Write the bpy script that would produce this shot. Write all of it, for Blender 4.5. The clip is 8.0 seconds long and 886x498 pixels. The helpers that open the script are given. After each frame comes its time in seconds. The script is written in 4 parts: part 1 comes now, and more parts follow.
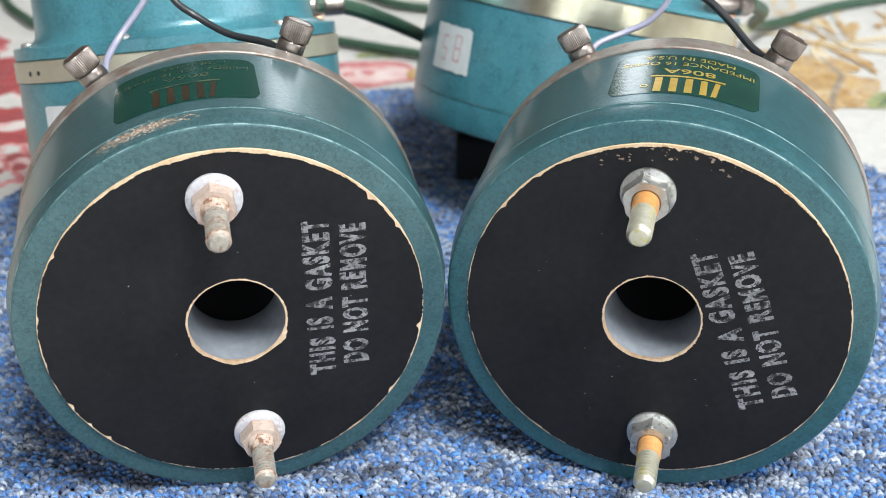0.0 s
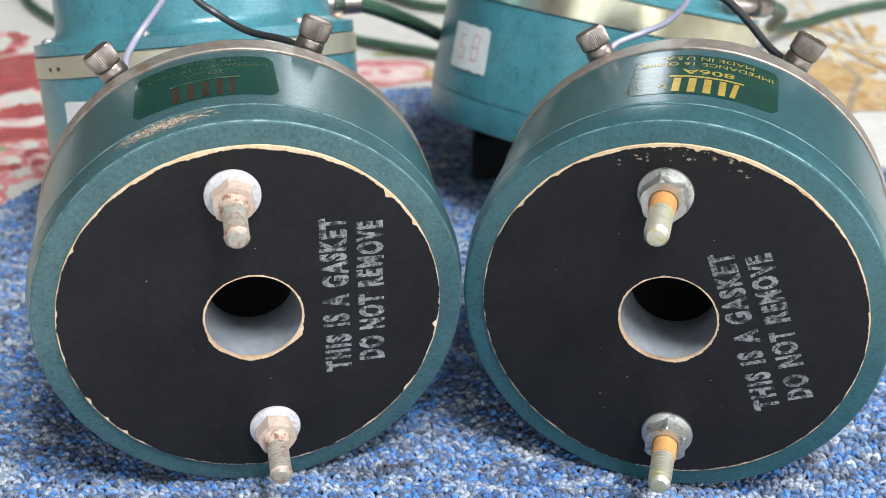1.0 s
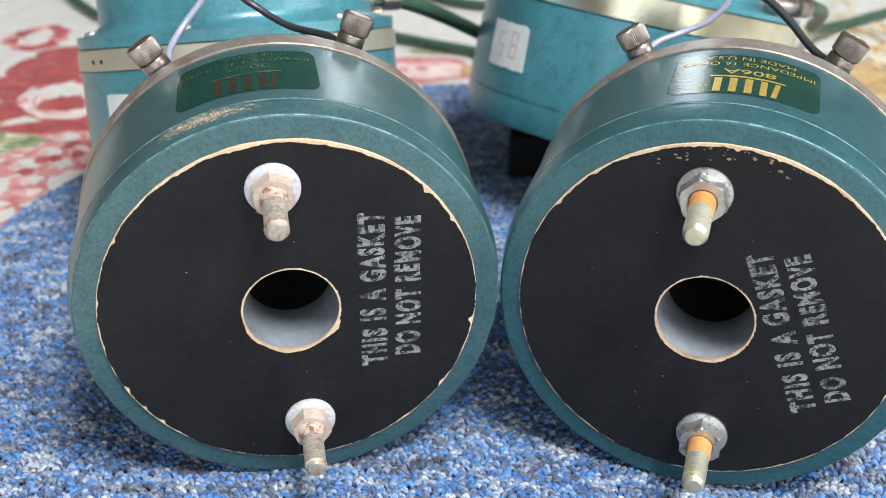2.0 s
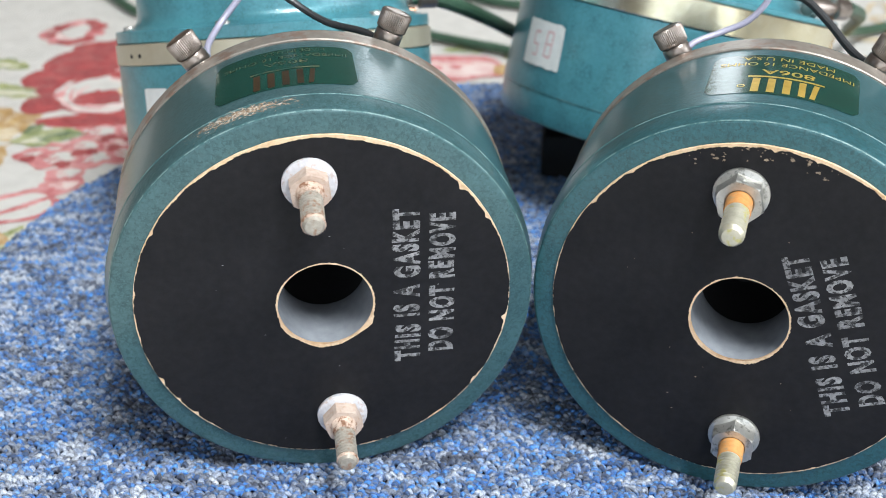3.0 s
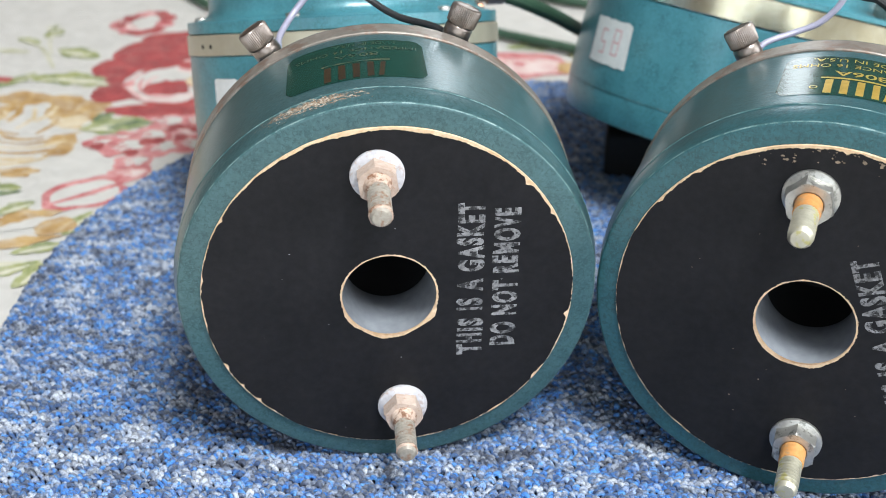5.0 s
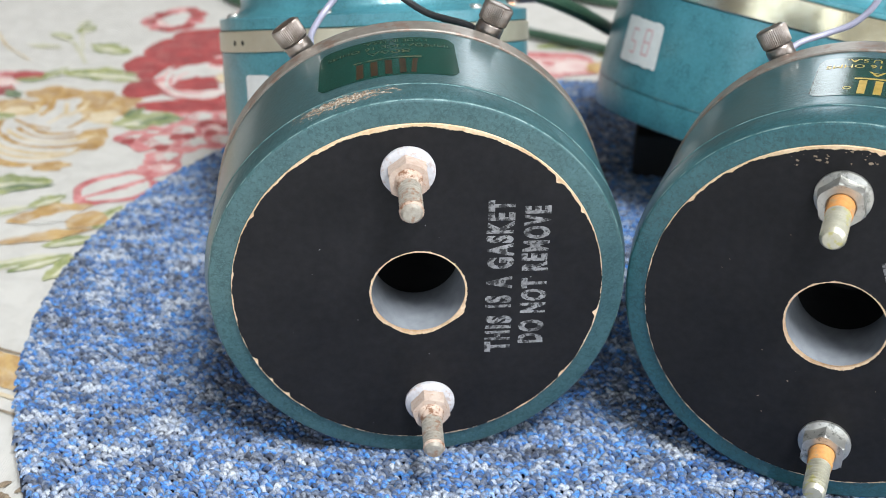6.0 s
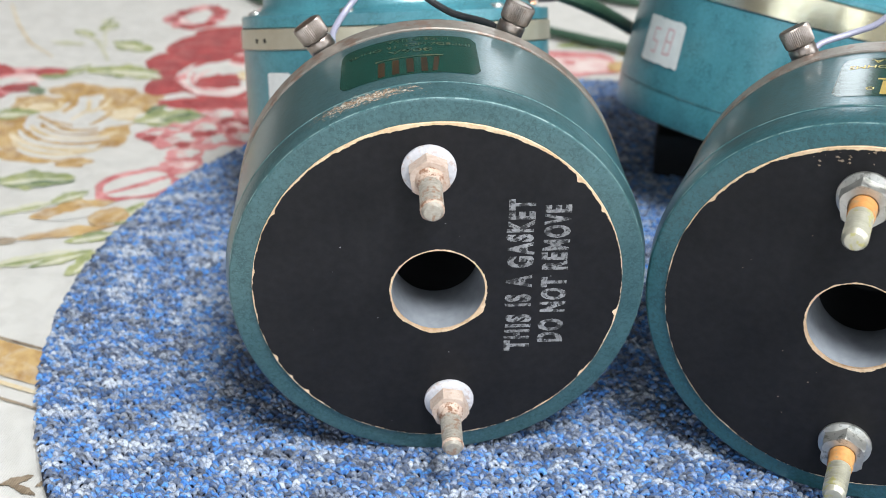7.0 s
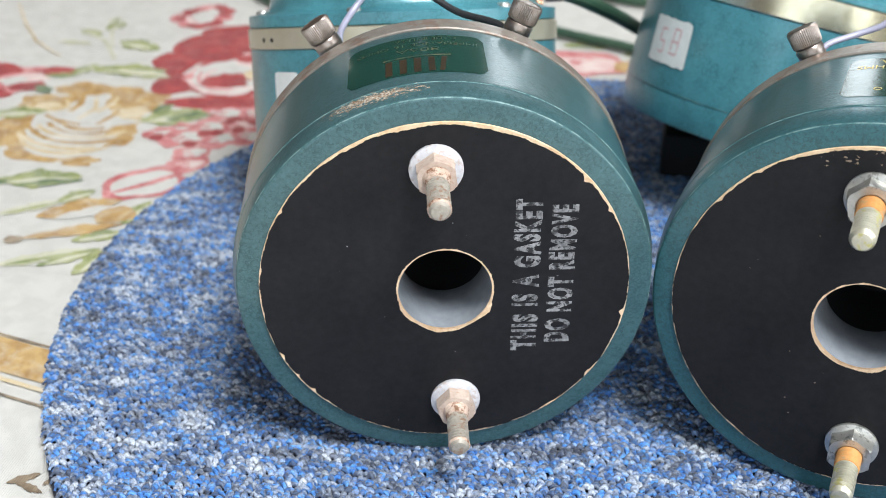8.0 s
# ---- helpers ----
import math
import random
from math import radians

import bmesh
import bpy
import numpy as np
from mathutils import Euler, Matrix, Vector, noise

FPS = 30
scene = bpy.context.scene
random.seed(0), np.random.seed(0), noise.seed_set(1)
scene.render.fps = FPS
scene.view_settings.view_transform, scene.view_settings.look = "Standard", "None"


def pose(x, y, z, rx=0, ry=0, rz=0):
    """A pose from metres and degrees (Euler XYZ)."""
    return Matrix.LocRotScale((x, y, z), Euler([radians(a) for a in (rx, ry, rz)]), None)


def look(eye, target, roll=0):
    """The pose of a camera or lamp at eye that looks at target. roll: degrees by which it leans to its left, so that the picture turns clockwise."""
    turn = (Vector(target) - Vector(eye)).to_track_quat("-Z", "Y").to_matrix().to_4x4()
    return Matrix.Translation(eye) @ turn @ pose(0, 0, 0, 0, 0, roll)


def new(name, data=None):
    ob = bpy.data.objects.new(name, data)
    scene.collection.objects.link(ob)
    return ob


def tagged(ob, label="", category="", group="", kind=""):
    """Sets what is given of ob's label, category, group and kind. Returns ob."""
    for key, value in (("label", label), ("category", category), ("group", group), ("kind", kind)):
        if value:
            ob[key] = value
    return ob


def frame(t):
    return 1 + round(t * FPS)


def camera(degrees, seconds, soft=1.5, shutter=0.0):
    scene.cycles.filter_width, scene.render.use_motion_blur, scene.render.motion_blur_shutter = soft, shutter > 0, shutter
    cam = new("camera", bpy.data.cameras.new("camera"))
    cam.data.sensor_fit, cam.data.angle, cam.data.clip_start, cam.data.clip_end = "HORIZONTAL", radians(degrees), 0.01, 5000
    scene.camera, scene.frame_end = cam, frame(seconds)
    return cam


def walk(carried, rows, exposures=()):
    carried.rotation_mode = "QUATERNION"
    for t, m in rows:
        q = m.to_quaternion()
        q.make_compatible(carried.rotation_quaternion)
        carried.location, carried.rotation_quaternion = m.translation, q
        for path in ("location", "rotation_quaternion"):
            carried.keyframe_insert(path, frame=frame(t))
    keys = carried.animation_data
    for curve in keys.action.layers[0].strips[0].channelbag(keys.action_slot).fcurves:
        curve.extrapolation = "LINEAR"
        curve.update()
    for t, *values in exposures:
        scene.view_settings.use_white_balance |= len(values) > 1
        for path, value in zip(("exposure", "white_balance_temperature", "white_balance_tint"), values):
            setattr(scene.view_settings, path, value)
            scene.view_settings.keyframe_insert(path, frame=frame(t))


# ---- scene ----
cam = camera(42.03, 8.0, soft=0.8)
cam.data.dof.use_dof = True
cam.data.dof.focus_distance = 0.305
cam.data.dof.aperture_fstop = 16.5
# seconds, x, y, z, and the turn about x, y, z in degrees
PATH = [
    (0.0, -0.00000, 0.00000, 0.22481, 60.640, -0.597, 0.000),
    (0.5, -0.00023, -0.00005, 0.22497, 60.597, -0.692, 0.218),
    (1.0, -0.00085, -0.00078, 0.22460, 60.645, -0.752, 0.861),
    (1.5, -0.00157, -0.00133, 0.22464, 60.571, -0.752, 1.768),
    (3.0, -0.00430, -0.00310, 0.22427, 60.484, -0.871, 4.260),
    (3.5, -0.00501, -0.00348, 0.22415, 60.450, -0.872, 5.013),
    (4.0, -0.00551, -0.00402, 0.22403, 60.419, -0.862, 5.837),
    (4.5, -0.00617, -0.00458, 0.22407, 60.375, -0.848, 6.605),
    (6.0, -0.00818, -0.00615, 0.22368, 60.298, -0.861, 8.730),
    (6.5, -0.00857, -0.00682, 0.22360, 60.293, -0.822, 9.318),
    (7.0, -0.00849, -0.00659, 0.22381, 60.217, -0.742, 9.736),
    (7.5, -0.00863, -0.00674, 0.22371, 60.224, -0.714, 9.950),
    (8.0, -0.00896, -0.00683, 0.22379, 60.203, -0.737, 10.023),
]
walk(cam, [(t, pose(x, y, z, rx, ry, rz)) for t, x, y, z, rx, ry, rz in PATH])
scene.view_settings.exposure = 0.0

# ---- light: sky, and area lamps added in the openings of an unseen room ----
world = bpy.data.worlds.new("sky")
scene.world = world
world.use_nodes = True
sky = world.node_tree.nodes.new("ShaderNodeTexSky")
sky.sky_type = "NISHITA"
sky.sun_disc = False
sky.sun_elevation, sky.sun_rotation = radians(40), radians(140)
world.node_tree.links.new(sky.outputs[0], world.node_tree.nodes["Background"].inputs[0])
world.node_tree.nodes["Background"].inputs[1].default_value = 0.1


def opening_lamp(eye, target, width, height, watts, colour):
    lamp = bpy.data.lights.new("added_area_lamp", "AREA")
    lamp.shape, lamp.size, lamp.size_y, lamp.energy, lamp.color = "RECTANGLE", width, height, watts, colour
    ob = new("added_area_lamp", lamp)
    ob.matrix_world = look(eye, target)
    return ob


# unseen narrow north window, placed from the streaks on the drums
opening_lamp((0.12, 2.42, 0.75), (0.12, 0, 0.55), 0.20, 1.0, 3.4, (0.92, 0.97, 1.0))
# added key lamp overhead, in an invented ceiling opening
opening_lamp((0.52, -0.40, 1.72), (0.52, -0.35, 0), 0.60, 0.60, 58, (0.94, 0.98, 1.0))
# added fill lamps south, east and west, behind unseen wall openings
opening_lamp((0.20, -1.47, 0.48), (0.20, 0, 0.40), 2.3, 0.9, 11, (0.91, 0.97, 1.0))
opening_lamp((1.92, -0.2, 0.95), (0, 0.1, 0.3), 1.3, 1.2, 22, (0.94, 0.98, 1.0))
opening_lamp((-1.92, -0.60, 0.85), (0, -0.2, 0.15), 1.3, 1.1, 0.4, (0.91, 0.97, 1.0))

# ---- materials ----
def nodes_of(name):
    m = bpy.data.materials.new(name)
    m.use_nodes = True
    nt = m.node_tree
    return m, nt, nt.nodes["Principled BSDF"]


def add(nt, kind, **values):
    n = nt.nodes.new(kind)
    for key, value in values.items():
        n.inputs[key.replace("_", " ")].default_value = value
    return n


def coords(nt, space="Object"):
    return nt.nodes.new("ShaderNodeTexCoord").outputs[space]


def noise_of(nt, vec, scale, detail=4.0, rough=0.55, distort=0.0):
    n = add(nt, "ShaderNodeTexNoise", Scale=scale, Detail=detail, Roughness=rough, Distortion=distort)
    nt.links.new(vec, n.inputs["Vector"])
    return n.outputs["Fac"]


def ramp(nt, fac, stops):
    r = nt.nodes.new("ShaderNodeValToRGB")
    while len(r.color_ramp.elements) < len(stops):
        r.color_ramp.elements.new(0.5)
    for el, (pos, col) in zip(r.color_ramp.elements, stops):
        el.position = pos
        el.color = (*col, 1) if len(col) == 3 else col
    nt.links.new(fac, r.inputs[0])
    return r.outputs[0]


def mix(nt, fac, a, b, how="MIX"):
    n = nt.nodes.new("ShaderNodeMix")
    n.data_type, n.blend_type = "RGBA", how
    for sock, v in ((n.inputs[0], fac), (n.inputs[6], a), (n.inputs[7], b)):
        if hasattr(v, "links"):
            nt.links.new(v, sock)
        elif isinstance(v, tuple):
            sock.default_value = (*v, 1)
        else:
            sock.default_value = v
    return n.outputs[2]


def maths(nt, op, a, b=0.0, clamp=False):
    n = nt.nodes.new("ShaderNodeMath")
    n.operation, n.use_clamp = op, clamp
    for sock, v in zip(n.inputs, (a, b)):
        if hasattr(v, "links"):
            nt.links.new(v, sock)
        else:
            sock.default_value = v
    return n.outputs[0]


def bump(nt, bsdf, height, strength, distance):
    n = add(nt, "ShaderNodeBump", Strength=strength, Distance=distance)
    nt.links.new(height, n.inputs["Height"])
    nt.links.new(n.outputs[0], bsdf.inputs["Normal"])


def surface(name, dark, light, rough, metal=0.0, scale=300.0, rough_var=0.1, relief=0.2, depth=0.0002, spots=None, coat=0.0):
    """A worn surface: two colours mixed by coarse and fine grain, gloss that varies, fine relief, and spots of another colour."""
    m, nt, b = nodes_of(name)
    co = coords(nt)
    fine, coarse = noise_of(nt, co, scale, 5), noise_of(nt, co, scale * 0.12, 3)
    both = maths(nt, "ADD", maths(nt, "MULTIPLY", fine, 0.5), maths(nt, "MULTIPLY", coarse, 0.5))
    col = ramp(nt, both, [(0.35, dark), (0.65, light)])
    if spots:
        colour, amount, size = spots
        mask = ramp(nt, noise_of(nt, co, size, 6, 0.7), [(1 - amount - 0.04, (0, 0, 0)), (1 - amount + 0.04, (1, 1, 1))])
        col = mix(nt, mask, col, colour)
    nt.links.new(col, b.inputs["Base Color"])
    nt.links.new(maths(nt, "ADD", rough - rough_var / 2, maths(nt, "MULTIPLY", coarse, rough_var)), b.inputs["Roughness"])
    b.inputs["Metallic"].default_value = metal
    b.inputs["Coat Weight"].default_value = coat
    if relief:
        bump(nt, b, fine, relief, depth)
    return m


def teal_paint(name, chipped=False, light=1.0, grey=0.0, blue=1.0):
    """Hammertone enamel over steel, with rub marks on the front edge where it is chipped."""
    m, nt, b = nodes_of(name)
    co = coords(nt)
    warp = nt.nodes.new("ShaderNodeVectorMath")
    warp.operation = "MULTIPLY_ADD"
    wob = add(nt, "ShaderNodeTexNoise", Scale=900.0, Detail=3.0)
    nt.links.new(co, wob.inputs["Vector"])
    nt.links.new(wob.outputs["Color"], warp.inputs[0])
    warp.inputs[1].default_value = (0.0016, 0.0016, 0.0016)
    nt.links.new(co, warp.inputs[2])
    cell = add(nt, "ShaderNodeTexVoronoi", Scale=720.0, Randomness=1.0)
    cell.feature = "DISTANCE_TO_EDGE"
    nt.links.new(warp.outputs[0], cell.inputs["Vector"])
    coarse, fine = noise_of(nt, co, 45, 4), noise_of(nt, co, 900, 5, 0.65)
    col = ramp(nt, coarse, [(0.3, (0.028 + grey, 0.108 * light, 0.130 * light * blue)), (0.7, (0.044 + grey, 0.146 * light, 0.172 * light * blue))])
    col = mix(nt, ramp(nt, fine, [(0.35, (0, 0, 0)), (0.7, (0.5, 0.5, 0.5))]), col, (0.024, 0.066 * light, 0.070 * light))
    vein = ramp(nt, cell.outputs["Distance"], [(0.02, (0.4, 0.4, 0.4)), (0.16, (0, 0, 0))])
    patchy = ramp(nt, noise_of(nt, co, 160, 3), [(0.45, (0, 0, 0)), (0.6, (1, 1, 1))])
    col = mix(nt, maths(nt, "MULTIPLY", vein, patchy), col, (0.012, 0.055, 0.06))
    flecks = ramp(nt, noise_of(nt, co, 850, 4, 0.7, 0.8), [(0.38, (0.55, 0.55, 0.55)), (0.48, (0, 0, 0))])
    col = mix(nt, maths(nt, "MULTIPLY", flecks, 1.0 if light < 1.5 else 0.3), col, (0.020, 0.058 * light, 0.060 * light))
    specks = ramp(nt, noise_of(nt, co, 1100, 3, 0.7), [(0.72, (0, 0, 0)), (0.76, (1, 1, 1))])
    col = mix(nt, maths(nt, "MULTIPLY", specks, 0.3), col, (0.22, 0.33, 0.33))
    rough = maths(nt, "ADD", 0.26, maths(nt, "MULTIPLY", coarse, 0.16))
    if chipped:
        sep = nt.nodes.new("ShaderNodeSeparateXYZ")
        nt.links.new(co, sep.inputs[0])
        ang = maths(nt, "ARCTAN2", sep.outputs[1], sep.outputs[0])
        around = maths(nt, "SUBTRACT", 1.0, maths(nt, "DIVIDE", maths(nt, "ABSOLUTE", maths(nt, "SUBTRACT", ang, 1.90)), 0.30), True)
        along = maths(nt, "SUBTRACT", 1.0, maths(nt, "DIVIDE", maths(nt, "ABSOLUTE", maths(nt, "SUBTRACT", sep.outputs[2], -0.0056)), 0.0038), True)
        zone = maths(nt, "MULTIPLY", maths(nt, "POWER", around, 0.5), along)
        unrolled = nt.nodes.new("ShaderNodeCombineXYZ")
        nt.links.new(maths(nt, "MULTIPLY", ang, 0.024), unrolled.inputs[0])
        nt.links.new(sep.outputs[2], unrolled.inputs[1])
        worn = maths(nt, "GREATER_THAN", maths(nt, "ADD", noise_of(nt, unrolled.outputs[0], 1700, 5, 0.7, 0.4), maths(nt, "MULTIPLY", zone, 0.35)), 0.71)
        rust = ramp(nt, noise_of(nt, co, 1500, 3), [(0.35, (0.18, 0.10, 0.055)), (0.52, (0.38, 0.29, 0.21)), (0.65, (0.58, 0.56, 0.50))])
        col = mix(nt, worn, col, rust)
        rough = maths(nt, "ADD", rough, maths(nt, "MULTIPLY", worn, 0.35))
    nt.links.new(col, b.inputs["Base Color"])
    nt.links.new(rough, b.inputs["Roughness"])
    b.inputs["Metallic"].default_value = 0.2 if light < 1.5 else 0.12
    b.inputs["Coat Weight"].default_value = 0.35
    b.inputs["Coat Roughness"].default_value = 0.10
    bump(nt, b, maths(nt, "ADD", maths(nt, "MULTIPLY", cell.outputs["Distance"], 0.8), maths(nt, "MULTIPLY", fine, 0.9)), 0.32, 0.00025)
    peel = add(nt, "ShaderNodeBump", Strength=0.28, Distance=0.00025)
    nt.links.new(noise_of(nt, co, 620, 4, 0.6), peel.inputs["Height"])
    nt.links.new(peel.outputs[0], b.inputs["Coat Normal"])
    return m


TEAL = teal_paint("teal_hammertone_enamel")
# the same enamel, brightened to stand in for light the rear drivers lack
TEAL_LIT = teal_paint("lit_teal_hammertone_enamel", False, 2.15, 0.044, 1.03)
TEAL_WORN = teal_paint("teal_hammertone_enamel_rubbed", True, 1.05, 0.024, 0.94)
# paler enamel for the highlight lines painted along the pot's edges
EDGE = surface("edge_highlight_enamel", (0.06, 0.15, 0.155), (0.30, 0.42, 0.41), 0.5, 0.1, 520, 0.1, 0.2, 0.0002, ((0.05, 0.13, 0.135), 0.5, 260))
BARE = surface("bare_oxidised_steel", (0.26, 0.23, 0.20), (0.40, 0.36, 0.32), 0.42, 0.55, 420, 0.2, 0.2, 0.0001, ((0.29, 0.205, 0.165), 0.45, 150))
CREAM_STEEL = surface("yellowed_plated_steel", (0.52, 0.47, 0.35), (0.58, 0.54, 0.43), 0.36, 0.6, 260, 0.1, 0.08)
BRASSY = surface("yellow_zinc_plate", (0.60, 0.55, 0.38), (0.76, 0.72, 0.56), 0.22, 0.95, 240, 0.12, 0.06)
GASKET = surface("black_gasket_paint", (0.0058, 0.0058, 0.0070), (0.0135, 0.0130, 0.0150), 0.58, 0, 420, 0.14, 0.25, 0.0002, ((0.10, 0.085, 0.07), 0.245, 330))
CHIP = surface("scuffed_gasket", (0.16, 0.12, 0.085), (0.36, 0.28, 0.20), 0.8, 0, 900)
FIBRE = surface("cut_fibreboard", (0.60, 0.39, 0.22), (0.84, 0.64, 0.45), 0.85, 0, 700, 0.1, 0.6, 0.0005)
TUBE = surface("brushed_grey_casting", (0.24, 0.26, 0.29), (0.34, 0.365, 0.40), 0.5, 0.3, 300, 0.15, 0.15)
PLUG = surface("dark_bore", (0.006, 0.006, 0.007), (0.013, 0.013, 0.015), 0.7, 0, 300)
RUSTY = surface("grey_corroded_steel", (0.26, 0.235, 0.20), (0.46, 0.42, 0.36), 0.55, 0.25, 900, 0.15, 0.3, 0.0002, ((0.30, 0.19, 0.13), 0.43, 420))
RUSTY_NUT = surface("pale_corrosion", (0.40, 0.395, 0.43), (0.62, 0.61, 0.63), 0.6, 0.0, 600, 0.15, 0.5, 0.0003, ((0.46, 0.38, 0.35), 0.42, 620))
for dull in (GASKET,):
    dull.node_tree.nodes["Principled BSDF"].inputs["Specular IOR Level"].default_value = 0.24
PINK_NUT = surface("rust_stained_nut", (0.40, 0.29, 0.23), (0.58, 0.47, 0.40), 0.6, 0.0, 700, 0.15, 0.5, 0.0004, ((0.44, 0.28, 0.20), 0.37, 620))
RUST_THREAD = surface("rust_bloomed_steel", (0.42, 0.29, 0.22), (0.66, 0.52, 0.43), 0.6, 0.1, 800, 0.15, 0.5, 0.0003, ((0.24, 0.12, 0.07), 0.45, 500))
ZINC = surface("zinc_plated_steel", (0.38, 0.375, 0.35), (0.56, 0.55, 0.52), 0.36, 0.75, 500, 0.2, 0.3, 0.0002, ((0.24, 0.24, 0.22), 0.42, 300))
YELLOW_ZINC = surface("yellow_passivated_thread", (0.38, 0.36, 0.27), (0.60, 0.57, 0.47), 0.40, 0.55, 420, 0.2, 0.3, 0.0002, ((0.50, 0.46, 0.20), 0.41, 320))
LOCKER = surface("orange_thread_locker", (0.52, 0.21, 0.05), (0.66, 0.34, 0.12), 0.55, 0, 600, 0.1, 0.5, 0.0003, ((0.42, 0.27, 0.15), 0.43, 380))
NICKEL = surface("worn_nickel", (0.23, 0.19, 0.165), (0.41, 0.355, 0.32), 0.32, 0.9, 500, 0.18, 0.12, 0.0001, ((0.20, 0.11, 0.08), 0.33, 220))
STAMP = surface("grey_stamp_ink", (0.10, 0.10, 0.104), (0.34, 0.34, 0.35), 0.65, 0, 800, 0.1, 0.4, 0.0002, ((0.02, 0.02, 0.022), 0.475, 520))
DECAL = surface("dark_green_decal", (0.004, 0.038, 0.030), (0.007, 0.052, 0.042), 0.16, 0.0, 420, 0.06, 0.22)
DECAL.node_tree.nodes["Principled BSDF"].inputs["Specular IOR Level"].default_value = 0.35
GOLD = surface("gold_print", (0.50, 0.33, 0.06), (0.68, 0.48, 0.12), 0.35, 0.5, 900, 0.1, 0.1)
DULL_GOLD = surface("browned_gold_print", (0.014, 0.011, 0.006), (0.040, 0.024, 0.011), 0.42, 0.0, 900, 0.1, 0.1)
PAPER = surface("white_paper", (0.62, 0.63, 0.62), (0.74, 0.75, 0.74), 0.8, 0, 500, 0.05, 0.2)
PINK_INK = surface("pink_pen", (0.62, 0.36, 0.38), (0.72, 0.50, 0.51), 0.7, 0, 900)
WHITE_WIRE = surface("pale_lilac_insulation", (0.30, 0.295, 0.39), (0.38, 0.37, 0.47), 0.35, 0, 300, 0.05, 0.05)
BLACK_WIRE = surface("black_insulation", (0.018, 0.020, 0.022), (0.035, 0.037, 0.040), 0.35, 0, 300, 0.05, 0.05)
GREEN_CABLE = surface("dark_green_rubber", (0.025, 0.065, 0.040), (0.045, 0.10, 0.062), 0.5, 0, 300, 0.1, 0.1)
RUBBER = surface("black_rubber", (0.008, 0.008, 0.009), (0.016, 0.016, 0.017), 0.7, 0, 300)
FADED = surface("faded_gilt_print", (0.045, 0.075, 0.045), (0.15, 0.14, 0.075), 0.4, 0.3, 900, 0.1, 0.1, 0.0002, ((0.010, 0.055, 0.042), 0.47, 420))
COPPER = surface("bare_copper_strands", (0.55, 0.27, 0.16), (0.72, 0.40, 0.27), 0.35, 0.8, 600)
PLASTER = surface("grey_white_wall_paint", (0.50, 0.50, 0.50), (0.56, 0.56, 0.56), 0.9, 0, 40, 0.05, 0.1, 0.001)
CEILING_WHITE = surface("white_ceiling_paint", (0.76, 0.76, 0.75), (0.82, 0.82, 0.81), 0.9, 0, 40, 0.05, 0.1, 0.001)
BOARDS = surface("brown_floor", (0.16, 0.10, 0.06), (0.26, 0.17, 0.10), 0.5, 0, 12, 0.1, 0.1, 0.001)
TABLE_WOOD = surface("table_wood", (0.20, 0.12, 0.07), (0.30, 0.19, 0.11), 0.5, 0, 30, 0.1, 0.1, 0.001)


def cloth_print(name, dark, light, strength=0.3):
    """Printed cotton: watercolour tone, thin washes, and the weave."""
    m, nt, b = nodes_of(name)
    co = coords(nt)
    tone = noise_of(nt, co, 110, 4, 0.6, 0.6)
    col = ramp(nt, tone, [(0.36, dark), (0.62, light)])
    wash = ramp(nt, noise_of(nt, co, 75, 5, 0.65, 1.2), [(0.46, (0, 0, 0)), (0.70, (strength, strength, strength))])
    col = mix(nt, wash, col, (0.62, 0.60, 0.55))
    weave = add(nt, "ShaderNodeTexWave", Scale=420.0, Distortion=1.5)
    nt.links.new(co, weave.inputs["Vector"])
    col = mix(nt, maths(nt, "MULTIPLY", weave.outputs["Fac"], 0.10), col, (0.75, 0.73, 0.68))
    nt.links.new(col, b.inputs["Base Color"])
    b.inputs["Roughness"].default_value = 0.85
    bump(nt, b, maths(nt, "ADD", weave.outputs["Fac"], noise_of(nt, co, 1500, 2)), 0.25, 0.0003)
    return m


CLOTH = cloth_print("white_printed_cotton", (0.53, 0.515, 0.485), (0.60, 0.585, 0.555))
RED = cloth_print("red_print", (0.25, 0.016, 0.022), (0.40, 0.045, 0.048), 0.12)
PINK = cloth_print("pink_print", (0.42, 0.06, 0.07), (0.66, 0.28, 0.28), 0.25)
BLUSH = cloth_print("blush_print", (0.64, 0.38, 0.37), (0.74, 0.60, 0.57))
OCHRE = cloth_print("ochre_print", (0.34, 0.18, 0.045), (0.54, 0.35, 0.13), 0.5)
SAND = cloth_print("sand_print", (0.56, 0.42, 0.22), (0.68, 0.58, 0.41))
LEAF = cloth_print("leaf_green_print", (0.16, 0.21, 0.06), (0.36, 0.38, 0.15), 0.35)
DARK_LEAF = cloth_print("dark_leaf_print", (0.05, 0.11, 0.045), (0.15, 0.21, 0.09), 0.3)
PALE_LEAF = cloth_print("pale_leaf_print", (0.46, 0.46, 0.30), (0.62, 0.60, 0.46), 0.5)
BROWN = cloth_print("brown_print", (0.13, 0.085, 0.045), (0.36, 0.28, 0.19))


